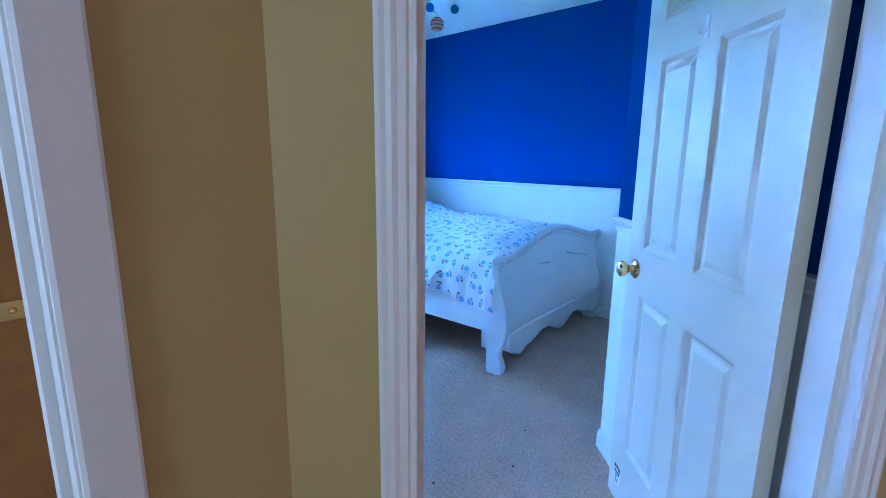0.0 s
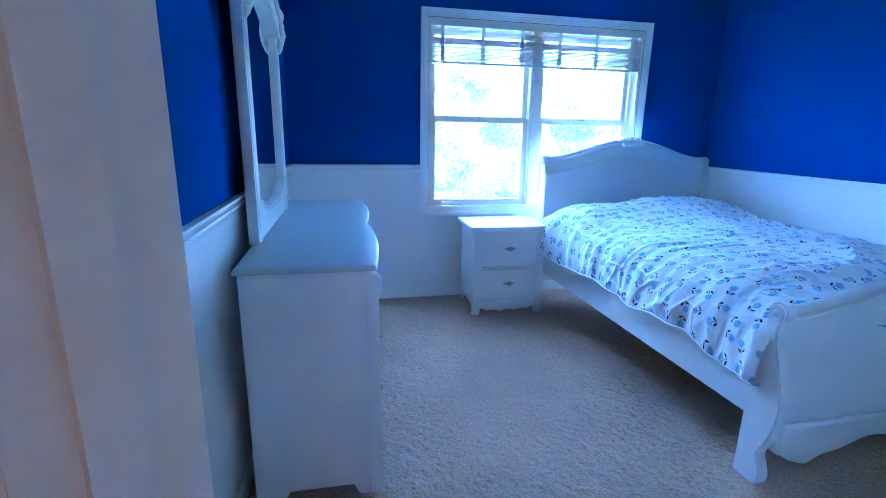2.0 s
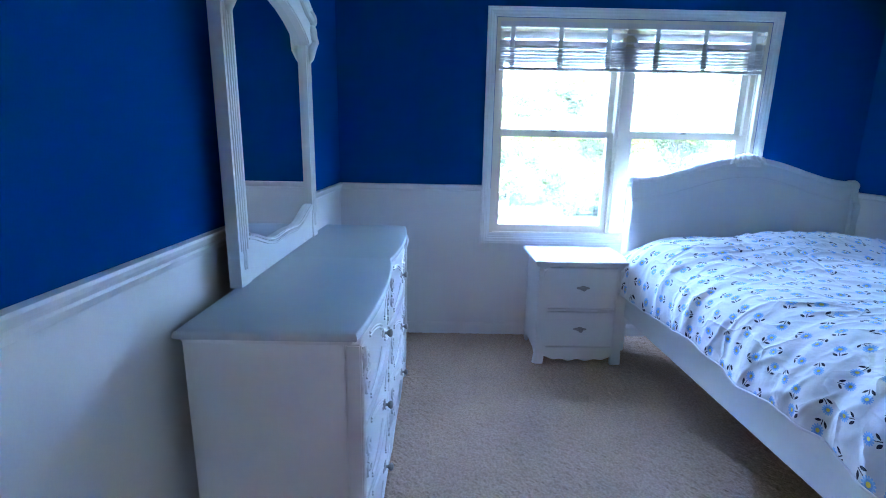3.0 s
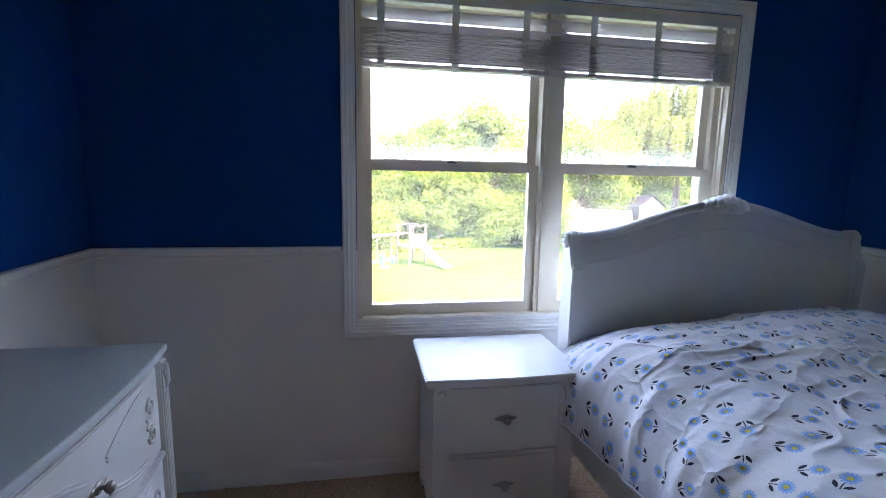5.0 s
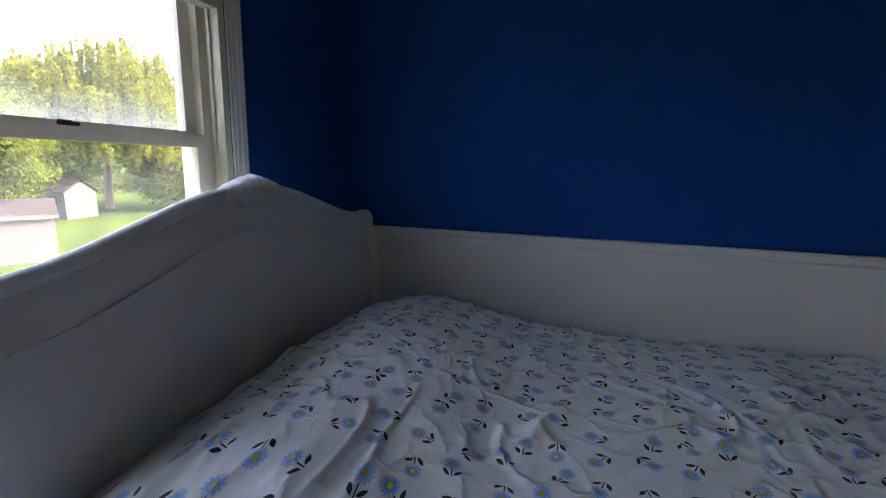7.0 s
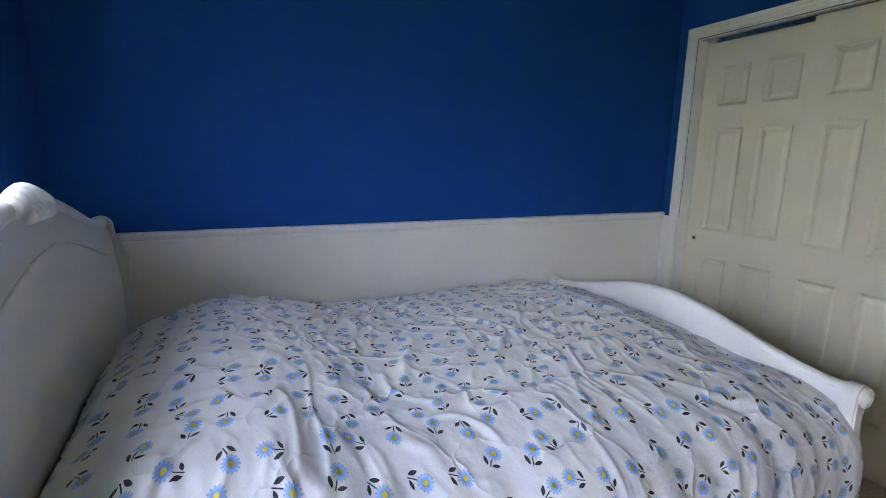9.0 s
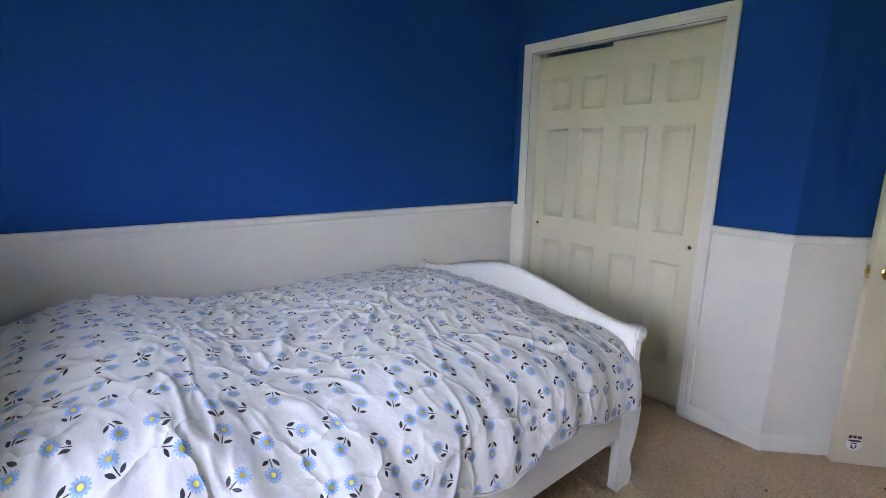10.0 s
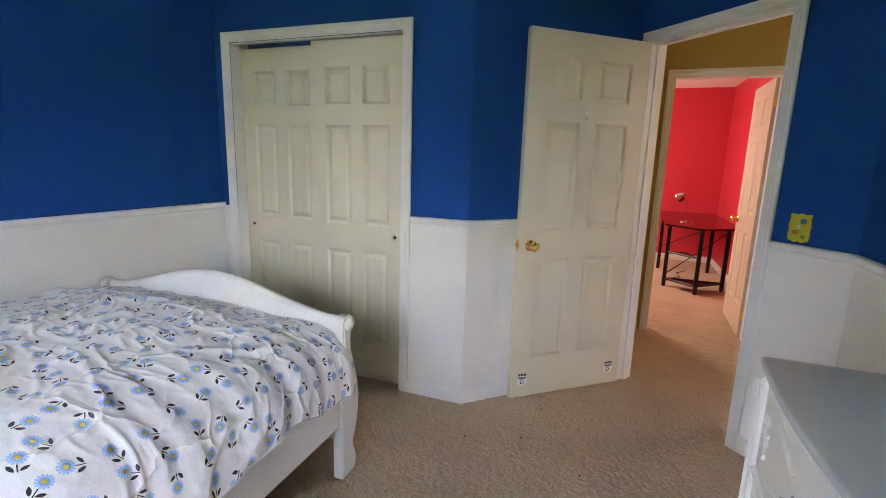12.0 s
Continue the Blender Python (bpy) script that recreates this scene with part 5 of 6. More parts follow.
# ---- the red room: its door, desk and lamp ----
hinged_door("red_room_door", pose(1.195, 0.150, 0.014, 0, 0, -1.5), "open six-panel door to the red room", 0.695)
M_BLACK = surface("black_steel", (0.012, 0.012, 0.013), 0.35, metal=0.3, vary=0.1)
M_GLOSS = surface("dark_cherry_top", (0.06, 0.008, 0.010), 0.12, fine=20, broad=4, vary=0.2, bump=0.02)
desk = thing("desk", pose(2.50, 0.335, 0), "black steel corner desk with a glossy dark top", "desk")
part("desktop", prism([(-0.02, 0.05), (0.22, 0.34), (1.9, 0.34), (1.9, -0.40), (0.24, -0.40), (-0.02, -0.05)], 0.700, 0.722, "z", 0.003), M_GLOSS, desk, "glossy dark top")
for x, y in ((0.0, 0.0), (0.26, 0.29), (0.28, -0.30), (1.25, 0.29), (1.25, -0.30)):
    part("leg", box(x - 0.02, x + 0.02, y - 0.02, y + 0.02, 0.02, 0.70, 0.002), M_BLACK, desk)
    part("foot", lathe([(0, 0), (0.018, 0), (0.02, 0.012), (0.014, 0.022), (0, 0.022)], 12), M_BLACK, desk).matrix_basis = pose(x, y, 0)
for (x0, y0), (x1, y1), z in (((0, 0), (0.26, 0.29), 0.09), ((0, 0), (0.28, -0.30), 0.09), ((0, 0), (0.26, 0.29), 0.40), ((0.26, 0.29), (0.28, -0.30), 0.09)):
    part("crossbar", tube([(x0, y0, z), (x1, y1, z)], 0.012, 8), M_BLACK, desk)
part("shelf", prism([(0.0, 0.0), (0.26, 0.29), (0.28, -0.30)], 0.075, 0.090, "z", 0.002), M_GLOSS, desk, "low dark shelf")
part("shelf", prism([(0.02, 0.03), (0.25, 0.28), (0.30, 0.10)], 0.40, 0.412, "z", 0.002), M_GLOSS, desk, "small dark shelf")
part("brace", tube([(0.26, 0.29, 0.14), (0.28, -0.30, 0.66)], 0.006, 6), M_BLACK, desk)
part("brace", tube([(1.25, 0.29, 0.3), (1.25, -0.30, 0.60)], 0.006, 6), M_BLACK, desk)
lamp = thing("desk_lamp", pose(3.05, 0.44, 0.722) @ Matrix.Diagonal((1.25, 1.25, 1.25, 1)), "small silver desk lamp on the dark desk", "lamp")
part("base", lathe([(0, 0), (0.055, 0), (0.055, 0.010), (0.02, 0.020), (0, 0.022)], 20), M_NICKEL, lamp, smooth=True)
part("stem", tube([(0, 0, 0.02), (0, 0.004, 0.12), (-0.005, 0.012, 0.20), (-0.02, 0.05, 0.235)], 0.005, 8), M_NICKEL, lamp, smooth=True)
part("shade", moved(lathe([(0.012, 0.05), (0.020, 0.035), (0.042, 0.005), (0.046, -0.02), (0.043, -0.02), (0.038, 0.004), (0.012, 0.035)], 20), pose(-0.03, 0.075, 0.235, 40, -35, 0)), M_NICKEL, lamp, "bell-shaped silver shade", smooth=True)
cable = part("power_cable", tube([(3.7, 0.30, 0.01), (3.5, 0.42, 0.012), (3.3, 0.40, 0.01), (3.1, 0.55, 0.012), (3.0, 0.62, 0.01)], 0.005, 6), M_BLACK)
tagged(cable, "black power cable lying on the carpet by the desk", "cable")

# ---- small litter on the bedroom carpet ----
M_CRUMB = surface("crumb", (0.10, 0.06, 0.03), 0.8)
for x, y in ((-0.92, 1.52), (-0.60, 1.47), (-1.10, 1.22), (-1.02, 1.78)):
    c = part("carpet_lint", moved(ball(0.006, 8, 6, 0.5), pose(x, y, 0.006)), M_CRUMB)
    tagged(c, "tiny dark crumb lying on the beige carpet", "lint", "crumbs on the carpet")

# ---- garden and distance, seen from the upper storey ----
G = -2.9


def lawn_material():
    m = surface("mown_lawn", (0.030, 0.051, 0.009), 0.95, fine=6.0, broad=0.25, vary=0.28, bump=0.6, depth=0.04, stain=(0.048, 0.066, 0.016), stain_amount=0.5)
    nt = m.node_tree
    shader = nt.nodes["Principled BSDF"]
    shader.inputs["Specular IOR Level"].default_value = 0.0
    # mowing stripes, a little more than a metre apart
    place, turned, bands, tone, scaled = (nt.nodes.new("ShaderNode" + k) for k in ("NewGeometry", "Mapping", "TexWave", "MapRange", "VectorMath"))
    turned.inputs["Rotation"].default_value = (0, 0, radians(-52))
    bands.inputs["Scale"].default_value, bands.inputs["Distortion"].default_value, bands.inputs["Detail"].default_value = 0.13, 1.4, 3
    tone.inputs["To Min"].default_value, tone.inputs["To Max"].default_value = 0.86, 1.14
    scaled.operation = "SCALE"
    nt.links.new(place.outputs["Position"], turned.inputs["Vector"])
    nt.links.new(turned.outputs["Vector"], bands.inputs["Vector"])
    nt.links.new(bands.outputs["Fac"], tone.inputs["Value"])
    nt.links.new(shader.inputs["Base Color"].links[0].from_socket, scaled.inputs[0])
    nt.links.new(tone.outputs["Result"], scaled.inputs["Scale"])
    nt.links.new(scaled.outputs["Vector"], shader.inputs["Base Color"])
    return m


rows = [[(x, y, G + 0.10 * noise.noise(Vector((x * 0.05, y * 0.05, 0))) * smoothstep(10, 40, -x - 4)) for y in [-900, -300, -120] + [-80 + 4 * k for k in range(46)] + [140, 320, 900]] for x in [900, 200, 60, 20] + [6 - 4 * k for k in range(30)] + [-150, -220, -400, -900, -2500]]
tagged(part("ground", grid(rows), lawn_material(), smooth=True), "bright mown lawn reaching to far fields", "lawn", kind="structure")
# unseen block for the storey below, added so that light falls right
foundation = part("unseen_block_below", box(-3.88, 5.6, -2.21, 4.0, G, -0.26), M_SIDING)
tagged(foundation, "unseen pale-sided block for the storey below, added for the light", "wall", kind="structure")


def leaf_material(name, base, tip):
    m = bpy.data.materials.new(name)
    m.use_nodes = True
    nt = m.node_tree
    geo = nt.nodes.new("ShaderNodeNewGeometry")
    ramp = nt.nodes.new("ShaderNodeValToRGB")
    ramp.color_ramp.elements[0].color, ramp.color_ramp.elements[1].color = (*base, 1), (*tip, 1)
    nt.links.new(geo.outputs["Random Per Island"], ramp.inputs["Fac"])
    diff, trans, mix = nt.nodes.new("ShaderNodeBsdfDiffuse"), nt.nodes.new("ShaderNodeBsdfTranslucent"), nt.nodes.new("ShaderNodeMixShader")
    mix.inputs[0].default_value = 0.5
    for n in (diff, trans):
        nt.links.new(ramp.outputs["Color"], n.inputs["Color"])
    nt.links.new(diff.outputs[0], mix.inputs[1])
    nt.links.new(trans.outputs[0], mix.inputs[2])
    nt.links.new(mix.outputs[0], nt.nodes["Material Output"].inputs["Surface"])
    return m


M_LEAF = leaf_material("fresh_leaves", (0.082, 0.120, 0.018), (0.155, 0.195, 0.034))
# darker copy of the leaf green: shade put into the colour
M_LEAF_DARK = leaf_material("shaded_leaves", (0.066, 0.096, 0.020), (0.120, 0.150, 0.034))
M_WILLOW = leaf_material("willow_leaves", (0.135, 0.160, 0.026), (0.195, 0.212, 0.044))
M_BLOSSOM = leaf_material("blossom", (0.12, 0.13, 0.08), (0.26, 0.25, 0.22))
M_BARK = surface("grey_bark", (0.16, 0.12, 0.09), 0.9, fine=20, broad=2, vary=0.3, bump=0.6, depth=0.02)


def leaves(points, size, material, rng, flat=0.6, name="crown"):
    """Many small leaf-shaped quads at the given points."""
    p = np.asarray(points)
    n = len(p)
    a = rng.normal(size=(n, 3))
    a /= np.linalg.norm(a, axis=1)[:, None]
    b = np.cross(a, rng.normal(size=(n, 3)) * [1, 1, flat])
    b /= np.linalg.norm(b, axis=1)[:, None]
    s = size * rng.uniform(0.6, 1.4, size=(n, 1))
    v = np.stack([p - a * s, p + b * s * 0.45, p + a * s, p - b * s * 0.45], 1).reshape(-1, 3)
    me = bpy.data.meshes.new(name)
    me.from_pydata([tuple(q) for q in v], [], [(4 * i, 4 * i + 1, 4 * i + 2, 4 * i + 3) for i in range(n)])
    me.materials.append(material)
    return new(name, me)


def tree(x, y, height, spread, seed, material, size=0.20, count=4500, label="leafy green tree at the edge of the lawn", low=0.22, name="tree"):
    """A tapered trunk with limbs and a crown of leaf clumps at the limbs' ends."""
    rng = np.random.default_rng(seed)
    count, size = int(count * 2.6), size * 0.66
    t = thing(name, pose(x, y, G), label, "tree", "trees round the garden")
    lean = rng.uniform(-0.3, 0.3, 2)
    stem = [(lean[0] * k * k, lean[1] * k * k, height * 0.75 * k) for k in (0, 0.25, 0.5, 0.75, 1.0)]
    r = height * 0.018
    wood = [tube(stem, [r, r * 0.8, r * 0.6, r * 0.4, r * 0.15], 7)]
    clumps = []
    for k in range(64):
        f = rng.uniform(low, 1.0)
        a = rng.uniform(0, math.tau)
        reach = spread * (0.30 + 0.85 * math.sin(math.pi * min(1, max(0.12, (f - low) / (1.08 - low)))) ** 0.5) * rng.uniform(0.45, 1.05)
        base = (lean[0] * f * f * 0.56, lean[1] * f * f * 0.56, height * 0.75 * f * 0.8)
        end = (base[0] + reach * math.cos(a) * 0.8, base[1] + reach * math.sin(a) * 0.8, height * (0.06 + 0.86 * f) + rng.uniform(-0.3, 0.3))
        mid = tuple((p + q) / 2 + d for p, q, d in zip(base, end, (0, 0, -0.1 * reach)))
        wood.append(tube([base, mid, end], [r * 0.35, r * 0.22, r * 0.06], 5))
        clumps.append((end, spread * rng.uniform(0.24, 0.42)))
    part("trunk", joined(*wood), M_BARK, t)
    pts = []
    for (cx, cy, cz), cr in clumps:
        m = int(count / len(clumps))
        d = rng.normal(size=(m, 3))
        d /= np.linalg.norm(d, axis=1)[:, None]
        d *= (rng.uniform(0.25, 1.0, size=(m, 1)) ** 0.5) * cr * rng.uniform(0.75, 1.25, size=(m, 1))
        pts.append(d * [1, 1, 0.8] + [cx, cy, cz])
    crown = leaves(np.concatenate(pts), size, material, rng)
    crown.parent = t
    return t


def willow(x, y, height, spread, seed, count=9000):
    """Arching limbs with long hanging curtains of narrow leaves."""
    rng = np.random.default_rng(seed)
    t = thing("willow_tree", pose(x, y, G), "weeping willow with long hanging yellow-green strands", "tree", "trees round the garden")
    r = height * 0.025
    wood = [tube([(0, 0, 0), (0.2, 0, height * 0.3), (0.1, 0.2, height * 0.6)], [r, r * 0.8, r * 0.5], 8)]
    pts = []
    for k in range(110):
        a = rng.uniform(0, math.tau)
        reach = spread * rng.uniform(0.02, 1.0) ** 0.55
        top = height * (1.0 - 0.38 * (reach / spread) ** 2.2) * rng.uniform(0.80, 1.0)
        end = np.array([reach * math.cos(a), reach * math.sin(a), top])
        if k < 16:
            wood.append(tube([(0.1, 0.1, height * 0.45), tuple(end * [0.5, 0.5, 0.92]), tuple(end)], [r * 0.4, r * 0.25, r * 0.06], 5))
        for strand in range(7):
            o = end + rng.normal(size=3) * [0.9, 0.9, 0.35]
            length = rng.uniform(0.18, 0.62) * o[2]
            m = count // (110 * 7)
            u = rng.uniform(0, 1, m)
            sway = rng.normal(size=2) * 0.25
            pts.append(np.stack([o[0] + sway[0] * u ** 2 + rng.normal(size=m) * 0.06, o[1] + sway[1] * u ** 2 + rng.normal(size=m) * 0.06, o[2] - u * length], 1))
    part("trunk", joined(*wood), M_BARK, t)
    crown = leaves(np.concatenate(pts), 0.17, M_WILLOW, rng, flat=0.15)
    crown.parent = t
    return t


tree(-36.0, 12.4, 9.9, 4.6, 1, M_LEAF, 0.22, 13000)
tree(-38.4, 8.4, 9.3, 4.0, 2, M_LEAF, 0.24, 8000)
tree(-43.0, 6.0, 9.2, 4.0, 3, M_LEAF_DARK, 0.26, 5000)
tree(-31.2, 6.2, 5.8, 2.5, 4, M_LEAF, 0.18, 6500, low=0.05)
tree(-30.8, 8.9, 6.2, 2.6, 5, M_LEAF, 0.18, 7000, low=0.05)
tree(-30.2, 11.6, 6.0, 2.5, 6, M_LEAF, 0.18, 7000, low=0.05)
tree(-31.8, 3.8, 4.6, 2.2, 7, M_LEAF_DARK, 0.17, 5000, low=0.05)
tree(-33.0, 13.5, 7.2, 3.0, 8, M_LEAF, 0.20, 7000, low=0.08)
tree(-32.5, 16.5, 6.8, 2.8, 9, M_LEAF_DARK, 0.20, 7000, low=0.06)
tree(-37.5, 19.5, 8.4, 3.4, 10, M_LEAF, 0.22, 7000, low=0.08)
tree(-43.5, 24.2, 9.6, 3.4, 11, M_LEAF_DARK, 0.24, 6000, low=0.1)
tree(-42.0, 20.5, 9.0, 3.6, 12, M_LEAF, 0.24, 6000, low=0.1)
tree(-56.0, 36.0, 9.5, 4.4, 13, M_LEAF_DARK, 0.24, 6000, low=0.08)
tree(-40.5, 35.5, 8.0, 3.6, 14, M_LEAF_DARK, 0.24, 6000, low=0.08)
tree(-30.8, 14.2, 3.2, 1.5, 15, M_BLOSSOM, 0.10, 2500, "shrub covered in pale blossom beside the shed", 0.05, "blossom_bush")
tree(-29.8, 13.2, 2.6, 1.3, 16, M_LEAF, 0.12, 3000, "rounded green shrub by the shed", 0.05, "bush")
tree(-29.5, 2.2, 2.5, 1.5, 17, M_LEAF, 0.14, 3000, "green shrub behind the swing set", 0.05, "bush")
tree(-24.0, 38.0, 1.4, 0.9, 18, M_LEAF, 0.10, 1500, "small round shrub standing on the open lawn", 0.05, "bush")
willow(-45.2, 33.0, 15.0, 8.8, 21, 130000)

# far woods, past counting
rng = np.random.default_rng(77)
pts = []
for k in range(260):
    a = radians(100 + 150 * k / 260 + rng.uniform(-1, 1))
    d = rng.uniform(75, 120)
    h = rng.uniform(3.5, 7.5)
    c = rng.normal(size=(330, 3)) * [2.2, 2.2, h * 0.26] + [d * math.cos(a), d * math.sin(a), G + h * 0.5]
    c[:, 2] = np.maximum(c[:, 2], G + 0.2)
    pts.append(c)
tagged(leaves(np.concatenate(pts), 0.48, M_LEAF_DARK, rng, name="far_woods"), "hazy line of distant woods beyond the lawns", "woods", kind="stuff")
# rough grass under the trees
pts = rng.uniform(size=(5000, 3)) * [1, 1, 1]
band = np.stack([-29.6 - 1.6 * pts[:, 0] - 0.35 * (pts[:, 1] * 14 - 6), 3 + pts[:, 1] * 14, G + 0.05 + 0.45 * pts[:, 2] ** 2], 1)
tagged(leaves(band, 0.16, M_LEAF, rng, name="tall_grass"), "long unmown grass under the trees", "grass", kind="stuff")

# ---- sheds ----
M_SHED = surface("shed_white", (0.10, 0.09, 0.08), 0.7, fine=15, broad=1.5, vary=0.08, bump=0.1)
M_SHINGLE = surface("grey_shingle", (0.026, 0.023, 0.022), 0.9, fine=12, broad=2, vary=0.25, bump=0.5, depth=0.01)
M_PANE = surface("dark_pane", (0.03, 0.035, 0.045), 0.3)


def shed(m, w, d, wall_h, ridge, label, window):
    """A gabled garden shed: x along its front, y to the back."""
    s = thing("garden_shed", m, label, "shed", "garden sheds")
    part("walls", joined(prism([(0, 0), (w, 0), (w, wall_h), (0, wall_h)], 0, 0.08, "y"), prism([(0, 0), (w, 0), (w, wall_h), (0, wall_h)], d - 0.08, d, "y"), prism([(0.08, 0), (d - 0.08, 0), (d - 0.08, wall_h), (d / 2, ridge - 0.06), (0.08, wall_h)], 0, 0.08, "x"), prism([(0.08, 0), (d - 0.08, 0), (d - 0.08, wall_h), (d / 2, ridge - 0.06), (0.08, wall_h)], w - 0.08, w, "x")), M_SHED, s)
    part("roof", joined(prism([(-0.18, wall_h - 0.07), (d / 2, ridge), (d / 2, ridge + 0.08), (-0.18, wall_h + 0.02)], -0.15, w + 0.15, "x"), prism([(d + 0.18, wall_h - 0.07), (d / 2, ridge), (d / 2, ridge + 0.08), (d + 0.18, wall_h + 0.02)], -0.15, w + 0.15, "x")), M_SHINGLE, s, "grey shingled gable roof")
    part("fascia", box(-0.15, w + 0.15, -0.20, -0.17, wall_h - 0.16, wall_h + 0.0), M_SHED, s, "white eaves board")
    part("shed_door", joined(box(w * 0.50, w * 0.72, -0.02, -0.001, 0.08, wall_h - 0.22, 0.005), box(w * 0.73, w * 0.95, -0.02, -0.001, 0.08, wall_h - 0.22, 0.005)), M_SHED, s, "pair of plain shed doors")
    if window:
        wn = part("shed_window", box(w * 0.17, w * 0.34, -0.02, -0.001, wall_h * 0.55, wall_h * 0.80), M_SHED, s, "small window with white bars")
        for i in range(2):
            for j in range(3):
                x0, z0 = w * 0.18 + i * w * 0.078, wall_h * 0.565 + j * wall_h * 0.075
                part("pane", box(x0, x0 + w * 0.068, -0.024, -0.0205, z0, z0 + wall_h * 0.06), M_PANE, wn)
    return s


shed(pose(-25.9, 13.0, G, 0, 0, 62), 2.75, 2.1, 2.0, 2.55, "white garden shed with a grey shingle roof", True)
shed(pose(-42.6, 25.2, G, 0, 0, 8), 3.0, 2.6, 2.0, 2.9, "far pale garden shed under a gable roof", False)
bench = part("garden_crate", box(-0.5, 0.5, -0.4, 0.4, 0, 0.55, 0.05), M_SHED)
bench.matrix_basis = pose(-28.0, 22.4, G, 0, 0, 40)
tagged(bench, "pale storage box standing on the far lawn", "crate")

slab_stone = part("paving_slab", prism([(-0.32, -0.2), (0.25, -0.26), (0.34, 0.16), (-0.2, 0.24)], 0.0, 0.05, "z", 0.01), M_SHED)
slab_stone.matrix_basis = pose(-23.56, 2.39, G)
tagged(slab_stone, "pale flat slab lying on the lawn by the swings", "slab")

# ---- swing set with tower and slide ----
M_TIMBER = surface("weathered_timber", (0.062, 0.051, 0.043), 0.85, fine=25, broad=3, vary=0.2, bump=0.3)
M_PLASTIC = surface("white_slide_plastic", (0.14, 0.14, 0.14), 0.6)
M_BLUE_SEAT = surface("blue_swing_plastic", (0.04, 0.14, 0.24), 0.6)
M_ROPE = surface("pale_rope", (0.14, 0.135, 0.12), 0.9)
for weathered in (M_SHED, M_SHINGLE, M_TIMBER, M_PLASTIC, M_BLUE_SEAT, M_ROPE):
    weathered.node_tree.nodes["Principled BSDF"].inputs["Specular IOR Level"].default_value = 0.05
play = thing("swing_set", pose(-24.2, 3.35, G, 0, 0, 36) @ Matrix.Diagonal((0.82, 0.82, 0.82, 1)), "wooden play tower with a white slide and swings", "swing set")
for x in (-0.55, 0.55):
    for y in (-0.1, 1.15):
        part("tower_post", box(x - 0.05, x + 0.05, y - 0.05, y + 0.05, 0, 2.35), M_TIMBER, play)
part("deck", box(-0.6, 0.6, -0.15, 1.2, 1.02, 1.10), M_TIMBER, play)
for k in range(9):
    y = -0.12 + k * 0.155
    part("picket", box(0.56, 0.59, y, y + 0.11, 1.10, 1.80), M_TIMBER, play)
for z in (1.15, 1.75, 2.3):
    part("rail", box(0.54, 0.60, -0.15, 1.2, z, z + 0.07), M_TIMBER, play)
    part("rail", box(-0.60, -0.54, -0.15, 1.2, z, z + 0.07), M_TIMBER, play)
part("roof_beam", box(-0.6, 0.6, 0.48, 0.56, 2.35, 2.45), M_TIMBER, play)
slide_pts = [(0.55, 1.10), (0.9, 1.00), (1.6, 0.58), (2.3, 0.22), (2.75, 0.12)]
part("slide", prism([(x, z) for x, z in slide_pts] + [(x, z - 0.06) for x, z in reversed(slide_pts)], 0.62, 1.06, "y"), M_PLASTIC, play, "white plastic slide")
for y in (0.58, 1.06):
    part("slide_edge", prism([(x, z + 0.10) for x, z in slide_pts] + [(x, z - 0.06) for x, z in reversed(slide_pts)], y, y + 0.05, "y"), M_PLASTIC, play)
part("ladder", joined(*[tube([(0.4, 1.55, z), (0.4, 1.95, z)], 0.025, 6) for z in (0.3, 0.6, 0.9, 1.2)], tube([(0.2, 1.55, 1.5), (0.5, 1.55, 0)], 0.03, 6), tube([(0.2, 1.95, 1.5), (0.5, 1.95, 0)], 0.03, 6)), M_TIMBER, play)
part("swing_beam", box(-0.07, 0.07, -4.6, -0.1, 1.80, 1.94), M_TIMBER, play)
for s in (-1, 1):
    part("frame_leg", tube([(s * 0.05, -4.45, 1.85), (s * 0.9, -4.6, 0)], 0.06, 6), M_TIMBER, play)
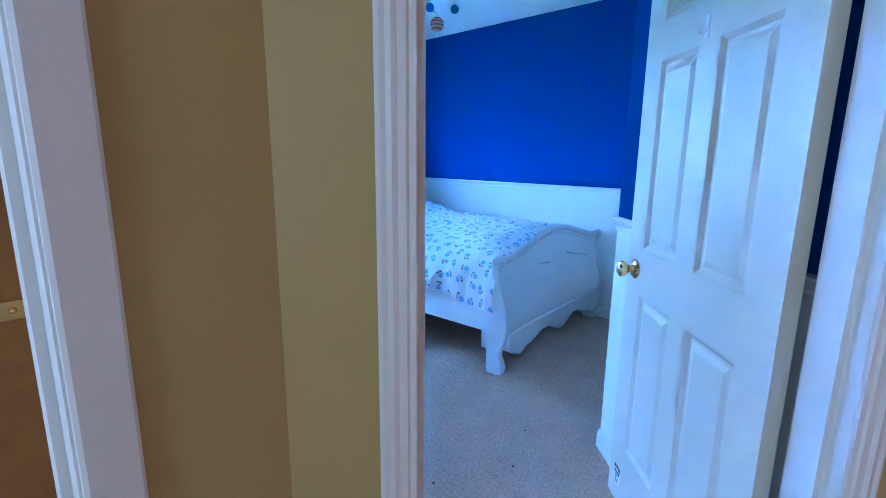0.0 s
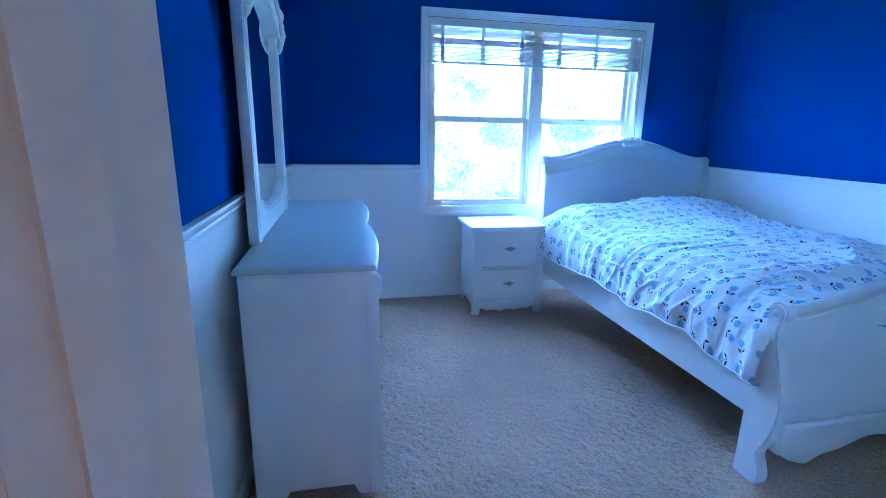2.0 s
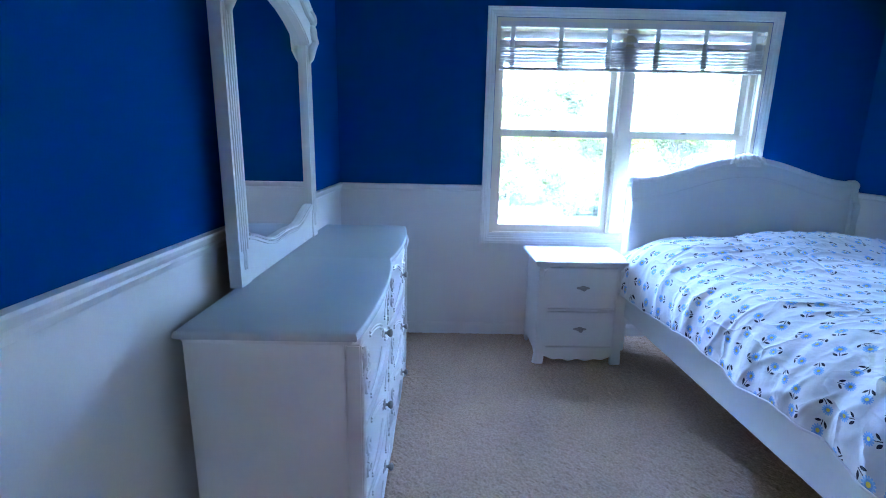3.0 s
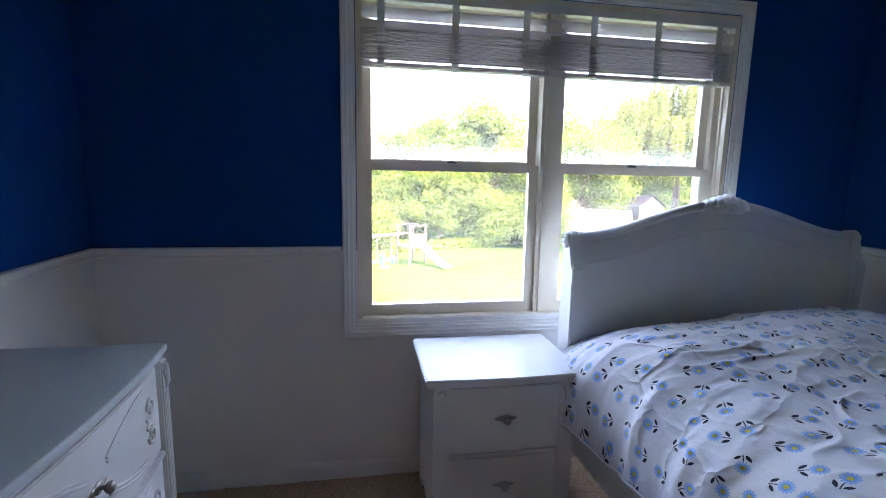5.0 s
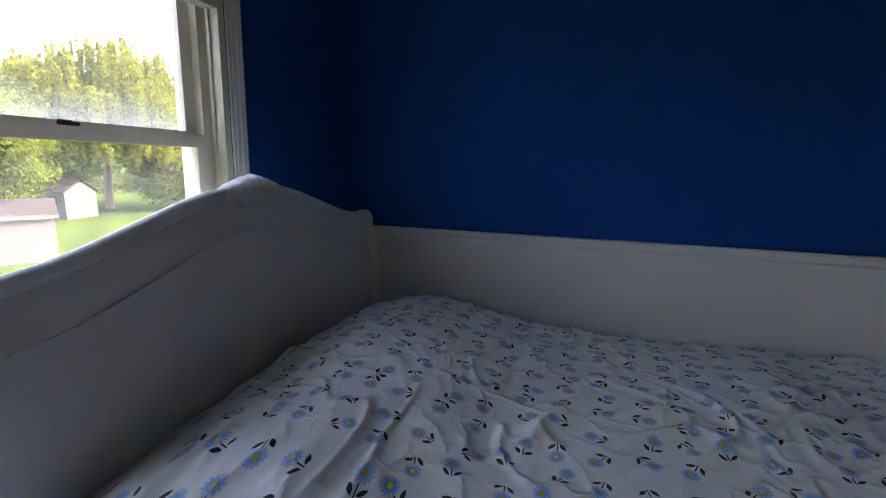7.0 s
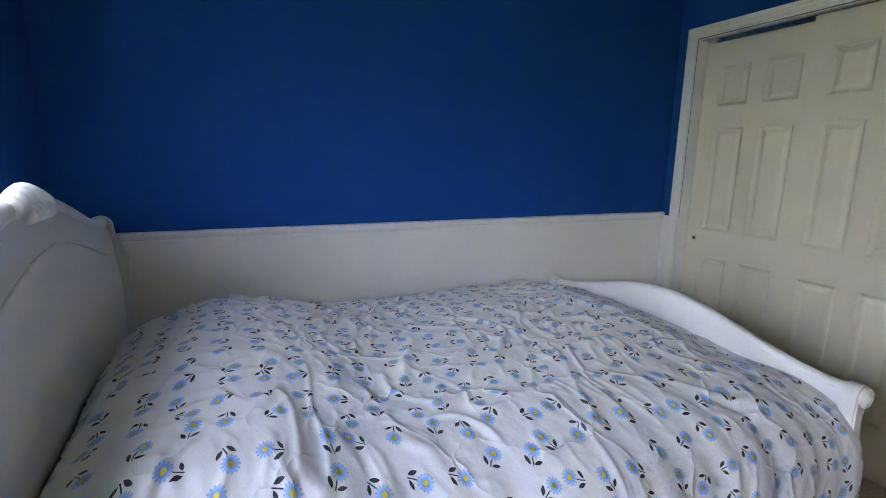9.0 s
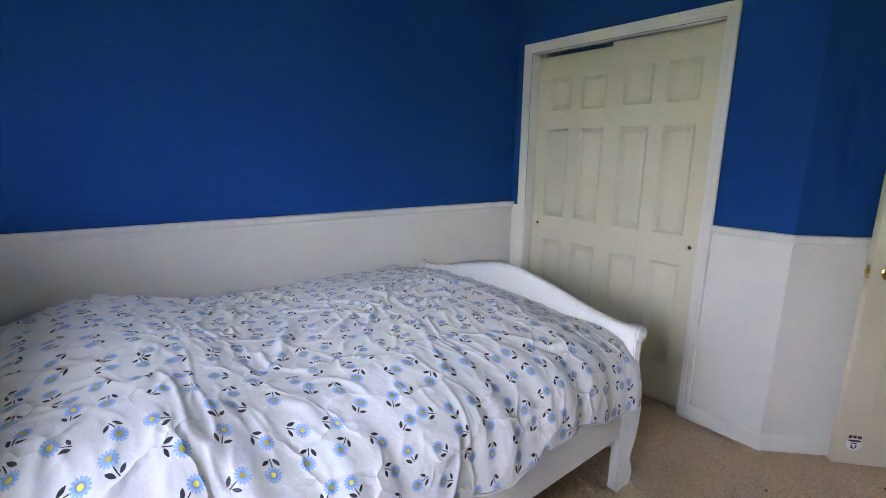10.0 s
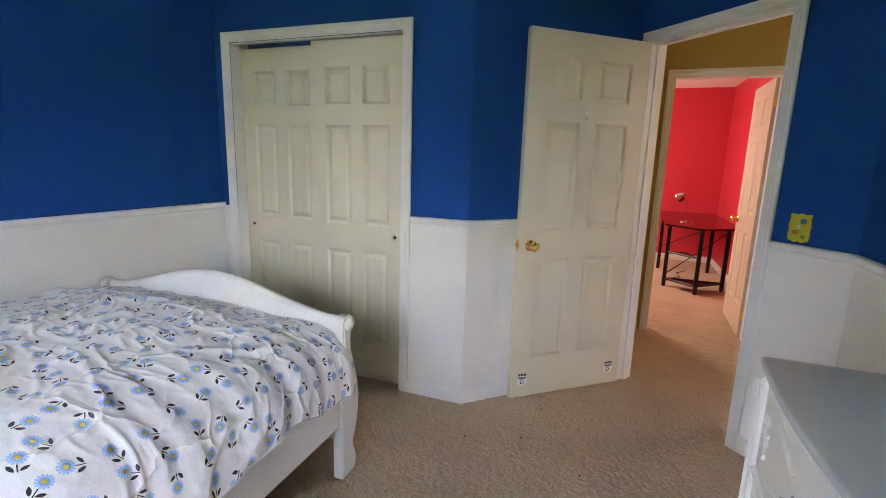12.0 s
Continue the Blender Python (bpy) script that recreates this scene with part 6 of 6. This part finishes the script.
for y, low, name in ((-3.9, 0.45, "swing_seat"), (-2.3, 0.45, "swing_seat"), (-1.3, 0.5, "glider_seat")):
    for o in (-0.25, 0.25):
        part("swing_rope", tube([(0, y + o, 1.8), (0, y + o, low)], 0.02, 5), M_ROPE, play)
    part(name, box(-0.18, 0.18, y - 0.3, y + 0.3, low - 0.06, low, 0.02) if name == "swing_seat" else joined(box(-0.2, 0.2, y - 0.4, y + 0.4, low - 0.1, low, 0.03), box(-0.1, 0.1, y - 0.45, y - 0.35, low - 0.3, low + 0.3, 0.03), box(-0.1, 0.1, y + 0.35, y + 0.45, low - 0.3, low + 0.1, 0.03)), M_BLUE_SEAT, play, "blue plastic seat")
for o in (-0.25, 0.25):
    part("trapeze_rope", tube([(0, -3.1 + o, 1.8), (0, -3.1 + o, 1.2)], 0.02, 5), M_ROPE, play)
    part("trapeze_ring", moved(tube([(0.09 * math.cos(a * math.tau / 12), 0, 0.09 * math.sin(a * math.tau / 12)) for a in range(13)], 0.018, 6), pose(0, -3.1 + o, 1.1, 0, 0, 90)), M_PLASTIC, play)

# ---- a house and a red machine far off ----
M_ROOF = surface("brown_roof", (0.25, 0.16, 0.12), 0.9, fine=4, vary=0.2)
house = thing("far_house", pose(-74, -1.5, G, 0, 0, 90), "white two-storey house far across the lawns", "house")
part("wall", box(-6.0, 2.4, 0, 7, 0, 5.6), M_SIDING, house)
part("roof", prism([(-0.5, 5.5), (3.5, 8.0), (7.5, 5.5)], -6.5, 2.9, "x"), M_ROOF, house, "brown gable roof")
for x in (-4.8, -1.8, 0.6):
    for z in (1.0, 3.7):
        w = part("window", box(x, x + 1.0, -0.06, -0.01, z, z + 1.4), M_TRIM, house)
        part("pane", box(x + 0.1, x + 0.9, -0.09, -0.065, z + 0.1, z + 1.3), M_PANE, w)
M_RED_TOY = surface("red_enamel", (0.45, 0.04, 0.03), 0.4)
mower = thing("red_tractor", pose(-61.5, 2.6, G, 0, 0, 75), "small red garden tractor parked far off", "tractor")
part("body", joined(box(-1.2, 0.2, -0.5, 0.5, 0.6, 1.2, 0.1), box(0.2, 1.2, -0.6, 0.6, 0.7, 1.0, 0.1), box(0.5, 1.0, -0.4, 0.4, 1.0, 1.7, 0.1)), M_RED_TOY, mower)
for x, r in ((-0.8, 0.38), (0.7, 0.55)):
    for y in (-0.75, 0.55):
        part("wheel", moved(lathe([(0, 0), (r, 0), (r, 0.2), (0, 0.2)], 16), pose(x, y, r, -90, 0, 0)), M_BLACK, mower)
